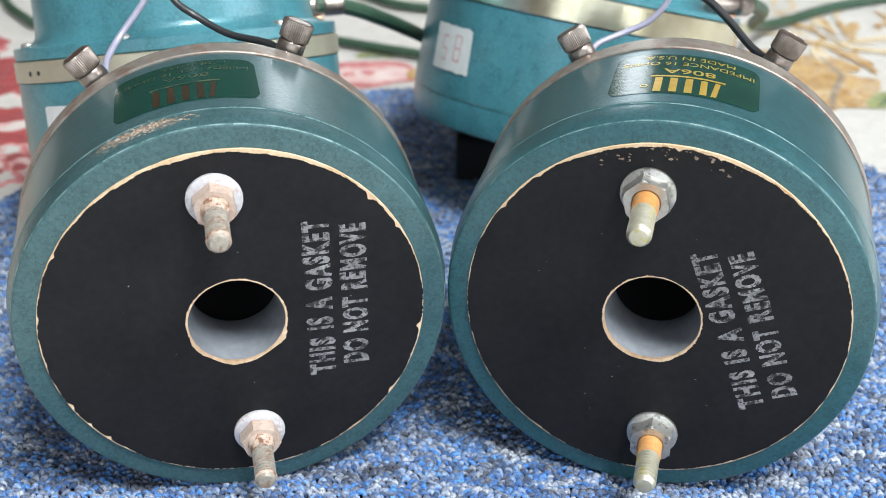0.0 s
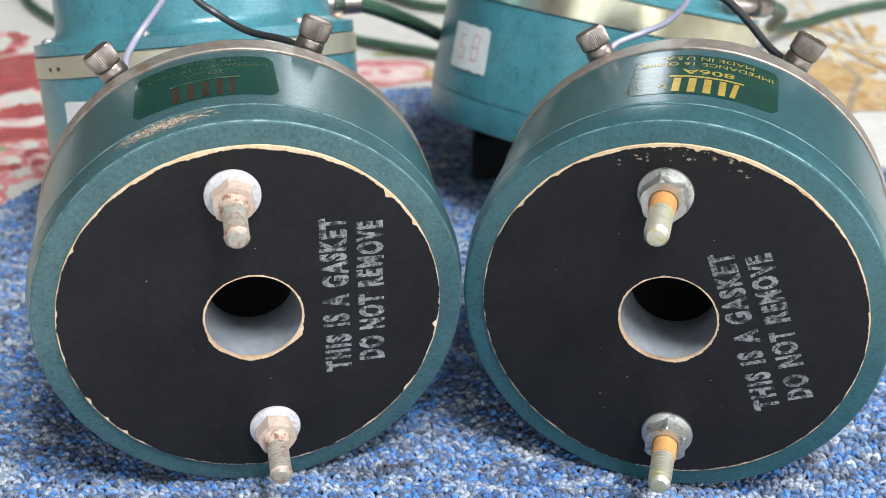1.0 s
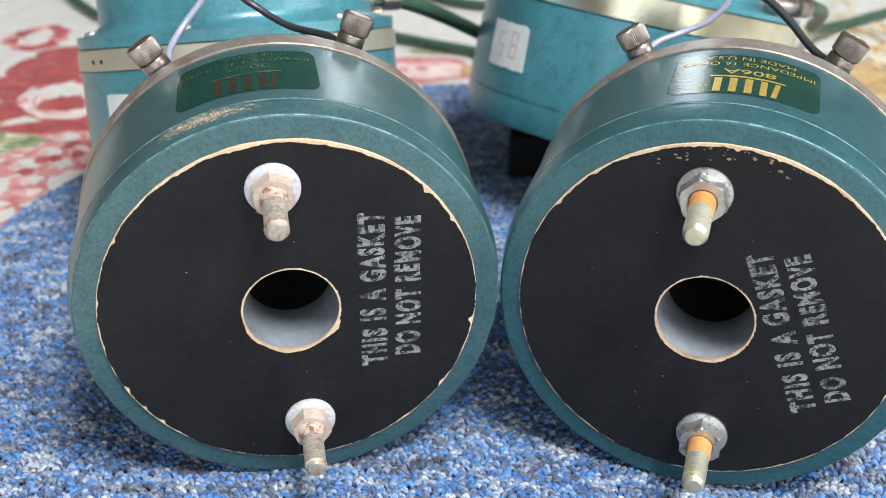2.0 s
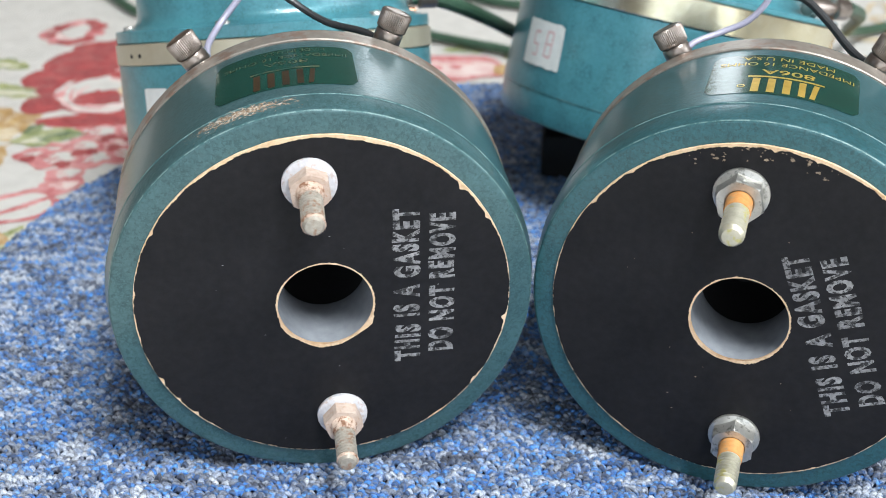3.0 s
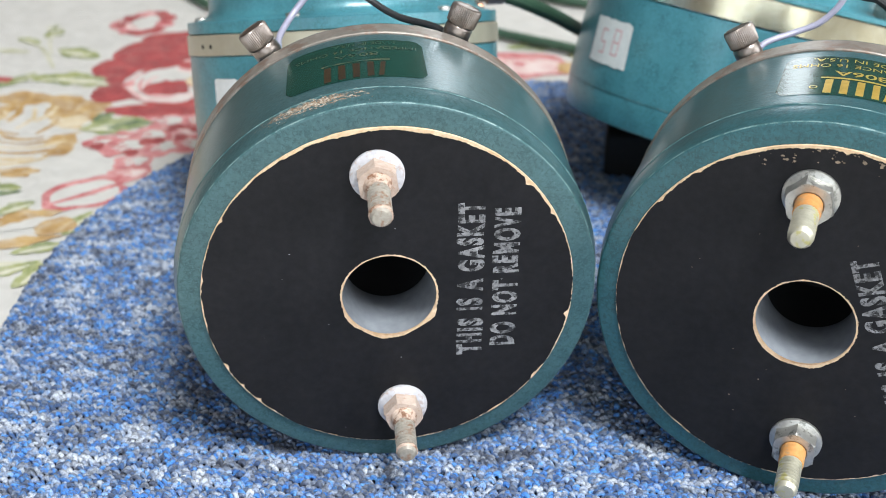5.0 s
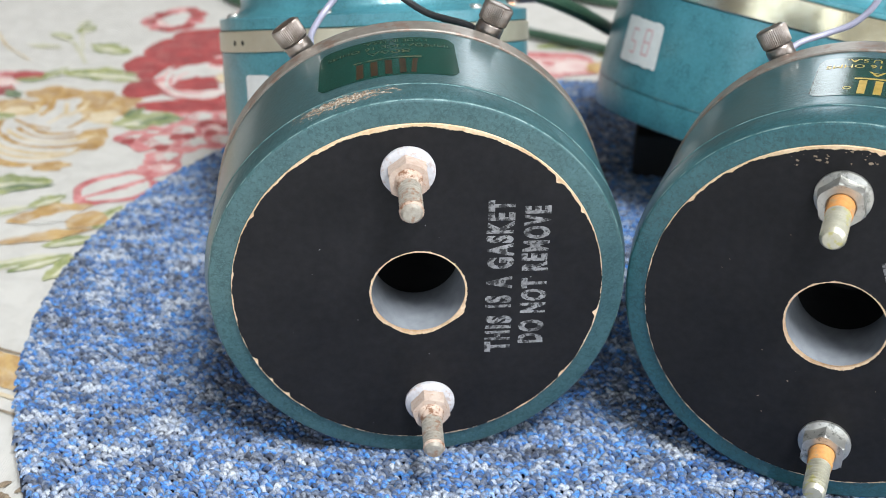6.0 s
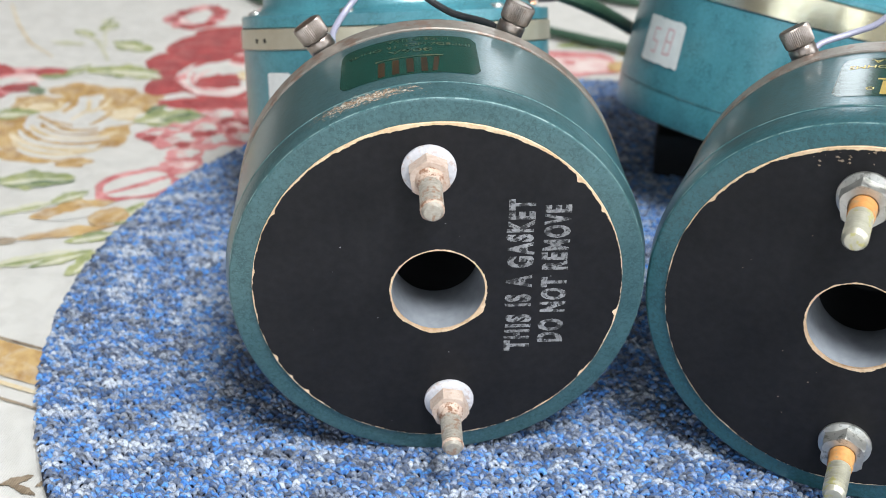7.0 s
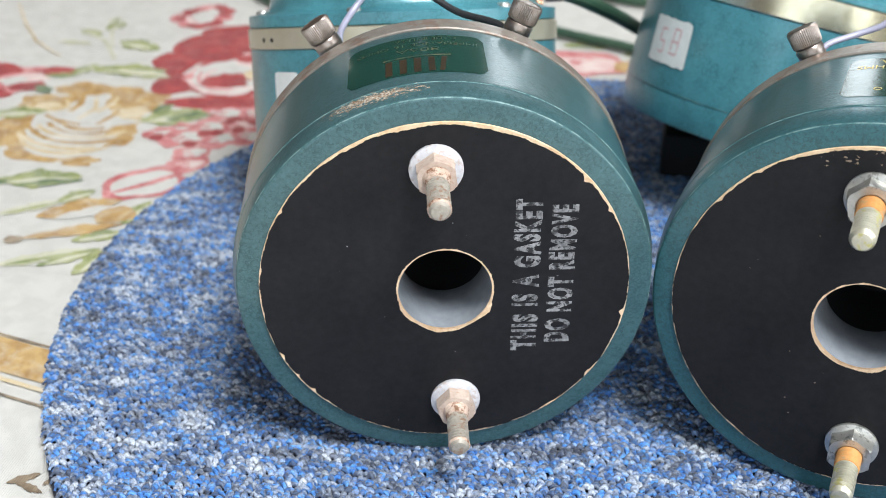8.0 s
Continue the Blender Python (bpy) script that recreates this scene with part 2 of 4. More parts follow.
def carpet_material():
    """Loop pile: every loop its own yarn, blue, slate, grey or pale, in drifts."""
    m, nt, b = nodes_of("blue_grey_loop_yarn")
    geo = nt.nodes.new("ShaderNodeNewGeometry")
    co = coords(nt)
    stretch = add(nt, "ShaderNodeMapping")
    stretch.inputs["Scale"].default_value = (0.42, 1.0, 1.0)
    stretch.inputs["Rotation"].default_value = (0, 0, 0.22)
    nt.links.new(co, stretch.inputs["Vector"])
    drift = noise_of(nt, stretch.outputs[0], 135, 3, 0.66)
    tone = noise_of(nt, stretch.outputs[0], 60, 2, 0.5)
    rnd = geo.outputs["Random Per Island"]
    hue = maths(nt, "ADD", maths(nt, "MULTIPLY", rnd, 0.34), maths(nt, "MULTIPLY", maths(nt, "SUBTRACT", drift, 0.33), 2.3))
    hue = maths(nt, "ADD", hue, maths(nt, "MULTIPLY", maths(nt, "SUBTRACT", tone, 0.5), 0.3))
    col = ramp(nt, hue, [(0.05, (0.030, 0.038, 0.062)), (0.17, (0.085, 0.105, 0.155)), (0.27, (0.30, 0.35, 0.45)), (0.35, (0.17, 0.22, 0.32)), (0.44, (0.055, 0.15, 0.40)),
                         (0.51, (0.045, 0.23, 0.70)), (0.60, (0.12, 0.37, 0.82)), (0.65, (0.15, 0.24, 0.42)), (0.77, (0.36, 0.43, 0.58)), (0.93, (0.60, 0.65, 0.74))])
    shade = maths(nt, "FRACT", maths(nt, "MULTIPLY", rnd, 37.0))
    col = mix(nt, ramp(nt, shade, [(0.0, (0.88, 0.88, 0.88)), (0.42, (0, 0, 0))]), col, (0.035, 0.055, 0.11))
    col = mix(nt, ramp(nt, shade, [(0.74, (0, 0, 0)), (1.0, (0.48, 0.48, 0.48))]), col, (0.66, 0.73, 0.84))
    fibre = noise_of(nt, co, 2300, 3, 0.7)
    col = mix(nt, ramp(nt, fibre, [(0.38, (0.6, 0.6, 0.6)), (0.56, (0, 0, 0))]), col, (0.03, 0.04, 0.07))
    nt.links.new(col, b.inputs["Base Color"])
    b.inputs["Roughness"].default_value = 0.75
    b.inputs["Sheen Weight"].default_value = 0.15
    bump(nt, b, fibre, 0.4, 0.0002)
    return m


CARPET = carpet_material()
BACKING = surface("dark_blue_carpet_backing", (0.010, 0.013, 0.025), (0.02, 0.03, 0.06), 0.9, 0, 500)


# ---- mesh helpers: local millimetres ----
MM = 0.001


def part(name, bm, material, parent=None, label="", smooth=True, angle=35):
    """Links a bmesh in millimetres as one mesh object, under a thing or under a part."""
    bmesh.ops.scale(bm, vec=(MM, MM, MM), verts=bm.verts)
    me = bpy.data.meshes.new(name)
    bm.to_mesh(me)
    bm.free()
    me.materials.append(material)
    if smooth:
        me.polygons.foreach_set("use_smooth", [True] * len(me.polygons))
        me.set_sharp_from_angle(angle=radians(angle))
    ob = new(name, me)
    if parent:
        ob.parent = parent
    if label:
        ob["label"] = label
    return ob


def empty(name, m, label, category, group=""):
    ob = new(name)
    ob.empty_display_size = 0.01
    ob.matrix_world = m
    return tagged(ob, label, category, group)


def lathe(profile, segs=96, bm=None, wobble=None):
    """Turns (radius, height) points about z. wobble(ring, angle) shifts a radius."""
    bm = bm or bmesh.new()
    rings = []
    for k, (r, h) in enumerate(profile):
        if r < 1e-6:
            rings.append([bm.verts.new((0, 0, h))])
            continue
        ring = []
        for i in range(segs):
            a = 2 * math.pi * i / segs
            rr = r + (wobble(k, a) if wobble else 0)
            ring.append(bm.verts.new((rr * math.cos(a), rr * math.sin(a), h)))
        rings.append(ring)
    for a, b in zip(rings, rings[1:]):
        for i in range(segs):
            j = (i + 1) % segs
            quad = [a[i % len(a)], a[j % len(a)], b[j % len(b)], b[i % len(b)]]
            quad = list(dict.fromkeys(quad))
            if len(quad) > 2:
                bm.faces.new(quad)
    bmesh.ops.recalc_face_normals(bm, faces=bm.faces)
    return bm


def moved(bm, m):
    bmesh.ops.transform(bm, matrix=m, verts=bm.verts)
    return bm


def text_mesh(words, bold=0.0, spread=1.0):
    """Flat letters as vertices and faces in a 1 x 1 box."""
    cu = bpy.data.curves.new("letters", "FONT")
    cu.body, cu.size, cu.offset, cu.resolution_u = words, 1.0, bold, 3
    cu.space_character, cu.space_word = spread, 1.1
    ob = new("letters", cu)
    dg = bpy.context.evaluated_depsgraph_get()
    me = bpy.data.meshes.new_from_object(ob.evaluated_get(dg))
    vs = np.array([v.co[:] for v in me.vertices])
    fs = [tuple(q.vertices) for q in me.polygons]
    bpy.data.objects.remove(ob)
    bpy.data.curves.remove(cu)
    bpy.data.meshes.remove(me)
    lo, hi = vs.min(0), vs.max(0)
    return (vs[:, :2] - lo[:2]) / (hi[:2] - lo[:2]), fs


def flat(vs, fs):
    bm = bmesh.new()
    made = [bm.verts.new(v) for v in vs]
    for q in fs:
        bm.faces.new([made[i] for i in q])
    return bm


def tube_along(points, radius, steps=10, segs=10):
    """A round cable through points, by Catmull-Rom."""
    pts = [Vector(q) for q in points]
    pts = [2 * pts[0] - pts[1]] + pts + [2 * pts[-1] - pts[-2]]
    line = []
    for a, b, c, d in zip(pts, pts[1:], pts[2:], pts[3:]):
        for i in range(steps):
            t = i / steps
            line.append(0.5 * (2 * b + (c - a) * t + (2 * a - 5 * b + 4 * c - d) * t * t + (3 * b - a - 3 * c + d) * t ** 3))
    line.append(pts[-2])
    bm = bmesh.new()
    rings, side = [], None
    for i, q in enumerate(line):
        way = (line[min(i + 1, len(line) - 1)] - line[max(i - 1, 0)]).normalized()
        side = (side - way * side.dot(way)).normalized() if side else way.orthogonal().normalized()
        up = way.cross(side)
        rings.append([bm.verts.new(q + radius * (math.cos(2 * math.pi * k / segs) * side + math.sin(2 * math.pi * k / segs) * up)) for k in range(segs)])
    for a, b in zip(rings, rings[1:]):
        for k in range(segs):
            bm.faces.new([a[k], a[(k + 1) % segs], b[(k + 1) % segs], b[k]])
    bm.faces.new(rings[0][::-1])
    bm.faces.new(rings[-1])
    return bm


def box(x0, x1, y0, y1, z0, z1, bevel=0.0):
    bm = bmesh.new()
    bmesh.ops.create_cube(bm, size=1)
    moved(bm, Matrix.Translation(((x0 + x1) / 2, (y0 + y1) / 2, (z0 + z1) / 2)) @ Matrix.Diagonal((x1 - x0, y1 - y0, z1 - z0, 1)))
    if bevel:
        bmesh.ops.bevel(bm, geom=bm.edges[:], offset=bevel, segments=3, profile=0.5, affect="EDGES")
    return bm


# ---- unseen room, added to close the place and shape the light (metres x 1000) ----
def plain(name, bm, material, label, category):
    return tagged(part(name, bm, material, smooth=False), label, category, kind="structure")


def wall_with_opening(name, along, at, lo, hi, o0, o1, z0, z1, label, paint=None):
    """A wall 100 thick from lo to hi, with one opening o0..o1, z0..z1."""
    bm = bmesh.new()
    for a, b, c, d in ((lo, o0, -750, 1750), (o1, hi, -750, 1750), (o0, o1, -750, z0), (o0, o1, z1, 1750)):
        piece = box(a, b, at, at + 100, c, d) if along == "x" else box(at, at + 100, a, b, c, d)
        me = bpy.data.meshes.new("piece")
        piece.to_mesh(me)
        piece.free()
        bm.from_mesh(me)
        bpy.data.meshes.remove(me)
    return plain(name, bm, paint or PLASTER, label, "wall")


# unseen north wall, kept dark so the drums reflect less
wall_with_opening("wall_north", "x", 2450, -2000, 2000, 15, 225, 250, 1250, "unseen added wall, dark brown to cut reflections, with a narrow window opening", BOARDS)
wall_with_opening("wall_east", "y", 1950, -1500, 2450, -850, 450, 350, 1550, "unseen added white wall with a wide opening for a lamp")
# unseen west wall, kept dark to weaken the fill from the left
wall_with_opening("wall_west", "y", -2050, -1500, 2450, -1260, 60, 300, 1400, "unseen added wall, dark brown to cut fill light, with a lamp opening", BOARDS)
wall_with_opening("wall_south", "x", -1600, -2050, 2050, -950, 1350, 30, 930, "unseen added white wall with a wide opening for a lamp")
plain("floor", box(-2050, 2050, -1600, 2550, -850, -750), BOARDS, "brown wooden floor of the room", "floor")
# unseen ceiling, white for bounce, with a hole for the key lamp
lid = bmesh.new()
for x0, x1, y0, y1 in ((-2050, 210, -1600, 2550), (830, 2050, -1600, 2550), (210, 830, -1600, -710), (210, 830, -90, 2550)):
    slab = bpy.data.meshes.new("slab")
    piece = box(x0, x1, y0, y1, 1750, 1850)
    piece.to_mesh(slab)
    piece.free()
    lid.from_mesh(slab)
    bpy.data.meshes.remove(slab)
plain("ceiling", lid, CEILING_WHITE, "unseen added ceiling, white for bounce light, with a lamp opening", "ceiling")

# ---- table and cloth ----
table = empty("table", pose(0, 0.35, -0.75), "wooden table under a floral cloth", "table")
part("tabletop", box(-700, 700, -500, 700, 713, 741.5, 4), TABLE_WOOD, table)
for sx in (-640, 600):
    for sy in (-440, 600):
        part("leg", box(sx, sx + 50, sy, sy + 50, 0, 712.8, 3), TABLE_WOOD, table)

CLOTH_Z = -4.0


def cloth_height(x, y):
    """Slack of the cloth, in millimetres."""
    v = noise.noise((x * 0.006, y * 0.006, 3.1)) * 1.2 + noise.noise((x * 0.02, y * 0.02, 7.7)) * 0.2
    inside = math.hypot(x - 18, y - 352) < 224
    return CLOTH_Z - 1.2 + (0 if inside else v)


def cloth_sheet():
    bm = bmesh.new()
    n, m = 260, 224
    grid = [[bm.verts.new((x, y, cloth_height(x, y) if abs(x) < 700 else -60)) for x in np.linspace(-720, 720, n)] for y in np.linspace(-170, 1070, m)]
    for j in range(m - 1):
        for i in range(n - 1):
            bm.faces.new([grid[j][i], grid[j][i + 1], grid[j + 1][i + 1], grid[j + 1][i]])
    ob = part("tablecloth", bm, CLOTH)
    return tagged(ob, "white cotton tablecloth printed with red and ochre roses", "tablecloth")


tablecloth = cloth_sheet()
LAYER = [0]


def printed(name, outline, material):
    """A printed patch that follows the cloth, cut from an outline in millimetres."""
    LAYER[0] += 1
    lift = 0.10 + 0.0022 * LAYER[0]
    n = len(outline)
    c = np.mean(np.array(outline), axis=0)
    vs, fs = [(c[0], c[1], 0)], []
    for f in (0.35, 0.7, 1.0):
        vs += [(c[0] + f * (x - c[0]), c[1] + f * (y - c[1]), 0) for x, y in outline]
    for i in range(n):
        j = (i + 1) % n
        fs.append((0, 1 + i, 1 + j))
        for k in range(2):
            fs.append((1 + k * n + i, 1 + (k + 1) * n + i, 1 + (k + 1) * n + j, 1 + k * n + j))
    vs = [(x, y, cloth_height(x, y) + lift) for x, y, _ in vs]
    return part(name, flat(vs, fs), material, tablecloth)


def blob(cx, cy, rx, ry, turn=0.0, lobes=0, depth=0.0, rough=0.06, seed=0, n=44):
    """A wobbly rounded outline, with lobes."""
    out = []
    for i in range(n):
        a = 2 * math.pi * i / n
        k = 1 + depth * math.cos(lobes * a + seed) + rough * noise.noise((math.cos(a) * 1.7 + seed * 5.3, math.sin(a) * 1.7, seed * 2.1)) * 2
        x, y = rx * k * math.cos(a), ry * k * math.sin(a)
        out.append((cx + x * math.cos(turn) - y * math.sin(turn), cy + x * math.sin(turn) + y * math.cos(turn)))
    return out


def leaf_outline(cx, cy, length, width, turn, n=30):
    pts = []
    for s in (1, -1):
        for i in range(n):
            t = i / n if s > 0 else 1 - i / n
            w = width / 2 * math.sin(math.pi * t) ** 0.8 * s * (1 + 0.16 * math.sin(13 * t + cx) + 0.10 * math.sin(31 * t + cy))
            x, y = (t - 0.5) * length, w
            pts.append((cx + x * math.cos(turn) - y * math.sin(turn), cy + x * math.sin(turn) + y * math.cos(turn)))
    return pts


def leaf(cx, cy, length, width, turn, material=None, vein=None):
    printed("printed_leaf", leaf_outline(cx, cy, length, width, turn), material or LEAF)
    printed("printed_leaf", leaf_outline(cx + width * 0.12 * math.sin(turn), cy - width * 0.12 * math.cos(turn), length * 0.75, width * 0.35, turn), vein or DARK_LEAF)


def stroke(points, width, material):
    """A brush stroke through points, in millimetres."""
    left, right = [], []
    for i, (x, y) in enumerate(points):
        x0, y0 = points[max(i - 1, 0)]
        x1, y1 = points[min(i + 1, len(points) - 1)]
        d = math.hypot(x1 - x0, y1 - y0) or 1
        w = width / 2 * (0.45 + 0.55 * math.sin(math.pi * (i + 0.5) / len(points)))
        left.append((x - (y1 - y0) / d * w, y + (x1 - x0) / d * w))
        right.append((x + (y1 - y0) / d * w, y - (x1 - x0) / d * w))
    LAYER[0] += 1
    lift = 0.10 + 0.0022 * LAYER[0]
    vs = [(x, y, cloth_height(x, y) + lift) for x, y in left + right]
    n = len(points)
    fs = [(i, i + 1, n + i + 1, n + i) for i in range(n - 1)]
    return part("printed_stroke", flat(vs, fs), material, tablecloth)


def arc(cx, cy, rx, ry, a0, a1, n=12):
    return [(cx + rx * math.cos(radians(a0 + (a1 - a0) * i / (n - 1))), cy + ry * math.sin(radians(a0 + (a1 - a0) * i / (n - 1)))) for i in range(n)]


def rose(cx, cy, r, main, pale, heart, seed, squash=1.0, fill=0.9):
    """A printed rose: overlapping outer petals, pale curling folds between, and a dark heart."""
    rnd = random.Random(int(seed * 100))
    ry = r * squash
    printed("printed_petal", blob(cx, cy, r * fill, ry * fill, seed, 7, 0.06, 0.12, seed, 60), main)
    for i in range(13):
        a, k = 2 * math.pi * i / 13 + rnd.uniform(-0.2, 0.2), rnd.uniform(0.70, 0.84)
        printed("printed_petal", blob(cx + k * r * math.cos(a), cy + k * ry * math.sin(a), rnd.uniform(0.17, 0.28) * r, rnd.uniform(0.12, 0.2) * r, a + 1.57 + rnd.uniform(-0.3, 0.3), 3, 0.08, 0.16, seed + i), main)
    for i in range(7):
        a = 2 * math.pi * i / 7 + rnd.uniform(-0.25, 0.25) + seed
        k = rnd.uniform(0.55, 0.75)
        stroke(arc(cx + 0.1 * r * math.cos(a), cy + 0.1 * r * math.sin(a), k * r, k * ry, math.degrees(a) - 24, math.degrees(a) + 24, 9), rnd.uniform(0.09, 0.2) * r, pale)
    printed("printed_petal", blob(cx + 0.06 * r, cy - 0.12 * r, 0.52 * r, 0.44 * ry, seed, 3, 0.10, 0.16, seed + 9), pale)
    for i in range(6):
        a = math.degrees(seed) + 60 * i + rnd.uniform(-15, 15)
        k = rnd.uniform(0.26, 0.46)
        stroke(arc(cx + 0.06 * r, cy - 0.1 * r, k * r, k * ry, a, a + rnd.uniform(50, 110), 9), rnd.uniform(0.05, 0.11) * r, main)
    printed("printed_petal", blob(cx + 0.05 * r, cy - 0.02 * r, 0.25 * r, 0.19 * ry, seed + 0.7, 3, 0.14, 0.2, seed + 5), main)
    printed("printed_petal", blob(cx + 0.12 * r, cy + 0.06 * r, 0.11 * r, 0.08 * r, 0.5, 3, 0.1, 0.1, seed + 2), heart)
    for i in range(5):
        a = 2 * math.pi * i / 5 + seed
        stroke(arc(cx, cy, 0.9 * r, 0.9 * ry, math.degrees(a), math.degrees(a) + 22, 7), 0.05 * r, pale)


def petal(cx, cy, rx, ry, turn, material, seed=0.0, lobes=3, depth=0.08, rough=0.14):
    return printed("printed_petal", blob(cx, cy, rx, ry, turn, lobes, depth, rough, seed or cx * 0.37 + cy * 0.11), material)


def folded_petal(cx, cy, rx, ry, turn, edge, fill, crease, fill_size=0.58):
    """A petal with a coloured border, a pale middle and creases that run towards its foot."""
    petal(cx, cy, rx, ry, turn, edge, rough=0.2)
    petal(cx + 0.10 * rx, cy + 0.08 * ry, fill_size * rx, (fill_size - 0.04) * ry, turn, fill, rough=0.2)
    for k in (-0.35, 0.0, 0.3):
        c, w = math.cos(turn), math.sin(turn)
        pts = [(f * rx * 0.8, k * ry * (1.0 - 0.4 * f)) for f in (-0.75, -0.45, -0.15, 0.15)]
        stroke([(cx + x * c - y * w, cy + x * w + y * c) for x, y in pts], 0.17 * ry, crease)


# the dark red rose
for cx, cy, rx, ry, a in ((-232, 586, 32, 38, 0.2), (-255, 562, 14, 17, 0.2), (-244, 530, 13, 13, 0.0), (-214, 511, 28, 9, 0.1), (-234, 618, 18, 13, 0.4),
                          (-208, 604, 20, 18, 0.2), (-224, 548, 30, 31, 0.0), (-192, 515, 18, 13, 0.3)):
    petal(cx, cy, rx, ry, a, RED, rough=0.08)
petal(-220, 549, 24, 26, 0.1, CLOTH, rough=0.1)
petal(-206, 578, 20, 15, 0.5, BLUSH, rough=0.12)
petal(-201, 571, 13, 9, 0.5, CLOTH)
stroke(arc(-219, 556, 22, 22, 60, 170), 7, RED)
stroke(arc(-216, 548, 17, 18, 150, 330), 4, BLUSH)
stroke(arc(-217, 552, 25, 29, 165, 300), 3, BLUSH)
stroke(arc(-217, 550, 20, 22, 175, 280), 2.2, PINK)
stroke(arc(-208, 566, 13, 12, 20, 150), 4, RED)
stroke(arc(-206, 574, 17, 14, 40, 170), 2.5, PINK)
petal(-220, 541, 12, 10, 0.2, RED)
petal(-214, 548, 9, 7, 0.4, RED)
petal(-207, 554, 7, 8, 0.3, SAND)
petal(-219, 574, 5, 5, 0, RED)
petal(-242, 543, 3.5, 5, 0, PINK)
# the open rose behind it
for k in range(9):
    a = 0.7 * k
    petal(-268 + 10 * math.cos(a), 641 + 17 * math.sin(a), 7, 7, a, RED if k % 3 else PINK)
petal(-268, 642, 8, 13, 0.1, CLOTH, rough=0.2)
stroke(arc(-268, 642, 10, 14, 190, 290), 4, BLUSH)
stroke(arc(-278, 636, 8, 10, 120, 260), 4, PINK)
petal(-246, 614, 14, 11, 0.3, RED)
petal(-228, 650, 7, 12, 0.3, PINK)
# the ochre rose
for cx, cy, rx, ry, a in ((-297, 492, 17, 15, 0.3), (-294, 455, 17, 12, 0.2), (-276, 440, 17, 9, -0.2), (-254, 434, 9, 6, 0.0), (-246, 462, 9, 9, 0.4), (-253, 507, 14, 10, 0.4),
                          (-286, 515, 16, 9, 0.2), (-267, 514, 12, 8, 0.1), (-268, 478, 33, 30, 0.2), (-305, 466, 9, 8, 0.0)):
    petal(cx, cy, rx, ry, a, OCHRE, rough=0.2)
petal(-268, 480, 26, 24, 0.2, CLOTH, rough=0.22)
petal(-297, 491, 11, 9, 0.3, SAND)
stroke(arc(-296, 491, 8, 7, 20, 200), 3.5, OCHRE)
petal(-254, 497, 10, 13, 0.5, OCHRE, rough=0.25)
petal(-252, 490, 8, 7, 0.5, SAND)
petal(-277, 498, 7, 14, -0.3, CLOTH, rough=0.25)
for k, (rx, ry, a0, a1, w) in enumerate(((29, 24, 195, 325, 4.5), (24, 18, 205, 340, 4), (19, 13, 200, 330, 4), (33, 31, 215, 300, 5), (13, 9, 180, 330, 3.5), (31, 36, 225, 315, 4))):
    stroke(arc(-268, 476, rx, ry, a0, a1), w, (OCHRE, SAND)[k % 2])
    stroke(arc(-267, 473, rx, ry, a0 + 12, a1 - 14), 0.8 * w, CLOTH)
stroke([(-284, 506), (-281, 496), (-282, 486)], 4, OCHRE)
stroke([(-276, 504), (-271, 492), (-274, 478)], 2.6, SAND)
stroke([(-262, 500), (-258, 488), (-262, 474)], 3, OCHRE)
stroke([(-292, 480), (-282, 474), (-270, 472)], 3, OCHRE)
stroke([(-266, 508), (-265, 498), (-269, 488)], 3.5, SAND)
# the pink rose at the mat's edge
for cx, cy, rx, ry, a, edge in ((-188, 498, 12, 9, 0.3, PINK), (-203, 494, 12, 9, 0.2, PINK), (-180, 485, 12, 10, 0.2, RED), (-216, 482, 11, 9, 0.5, PINK), (-192, 480, 12, 10, 0.3, RED),
                                (-205, 476, 10, 9, 0.3, PINK), (-224, 464, 8, 9, 0.8, PINK), (-184, 470, 12, 9, 0.1, PINK), (-197, 464, 12, 10, 0.5, PINK), (-212, 462, 12, 11, 0.9, PINK),
                                (-203, 447, 9, 9, 0.7, PINK)):
    folded_petal(cx - 3, cy + 5, rx, ry, a, edge, BLUSH if edge is RED else CLOTH, PINK)
for cx, cy in ((-190, 477), (-204, 469), (-207, 456), (-199, 471), (-225, 460), (-196, 488)):
    petal(cx - 3, cy + 5, 3.6, 3.8, 0.3, RED)
# the blush petals below it
folded_petal(-203, 440, 10, 8, 0.4, PINK, BLUSH, PINK)
folded_petal(-214, 418, 20, 15, 0.7, PINK, CLOTH, BLUSH)
petal(-214, 418, 15.5, 11, 0.7, CLOTH, rough=0.12)
for k in range(5):
    stroke([(-200 - 2.4 * k, 433 - 3.4 * k), (-209 - 2.6 * k, 424 - 3 * k), (-217 - 2.4 * k, 413 - 2 * k)], 2.6, PINK)
# the pale red rose at the side
for cx, cy, rx, ry, m in ((-330, 512, 16, 14, PINK), (-318, 514, 9, 9, RED), (-330, 530, 16, 9, PINK), (-312, 534, 11, 8, RED), (-322, 524, 10, 7, BLUSH), (-334, 498, 12, 8, RED), (-330, 518, 7, 6, CLOTH), (-343, 532, 10, 9, RED)):
    petal(cx, cy, rx, ry, 0.2, m, rough=0.2)
# leaves and stems
leaf(-276, 545, 42, 17, 0.12, LEAF, PALE_LEAF)
leaf(-262, 540, 22, 10, 0.0, PALE_LEAF, LEAF)
leaf(-286, 583, 30, 15, -0.35, LEAF, PALE_LEAF)
leaf(-229, 490, 34, 20, 0.50, LEAF, PALE_LEAF)
leaf(-221, 491, 24, 9, 0.45, DARK_LEAF, LEAF)
leaf(-238, 499, 14, 7, 1.1, DARK_LEAF, LEAF)
leaf(-262, 414, 38, 17, 0.30, LEAF, PALE_LEAF)
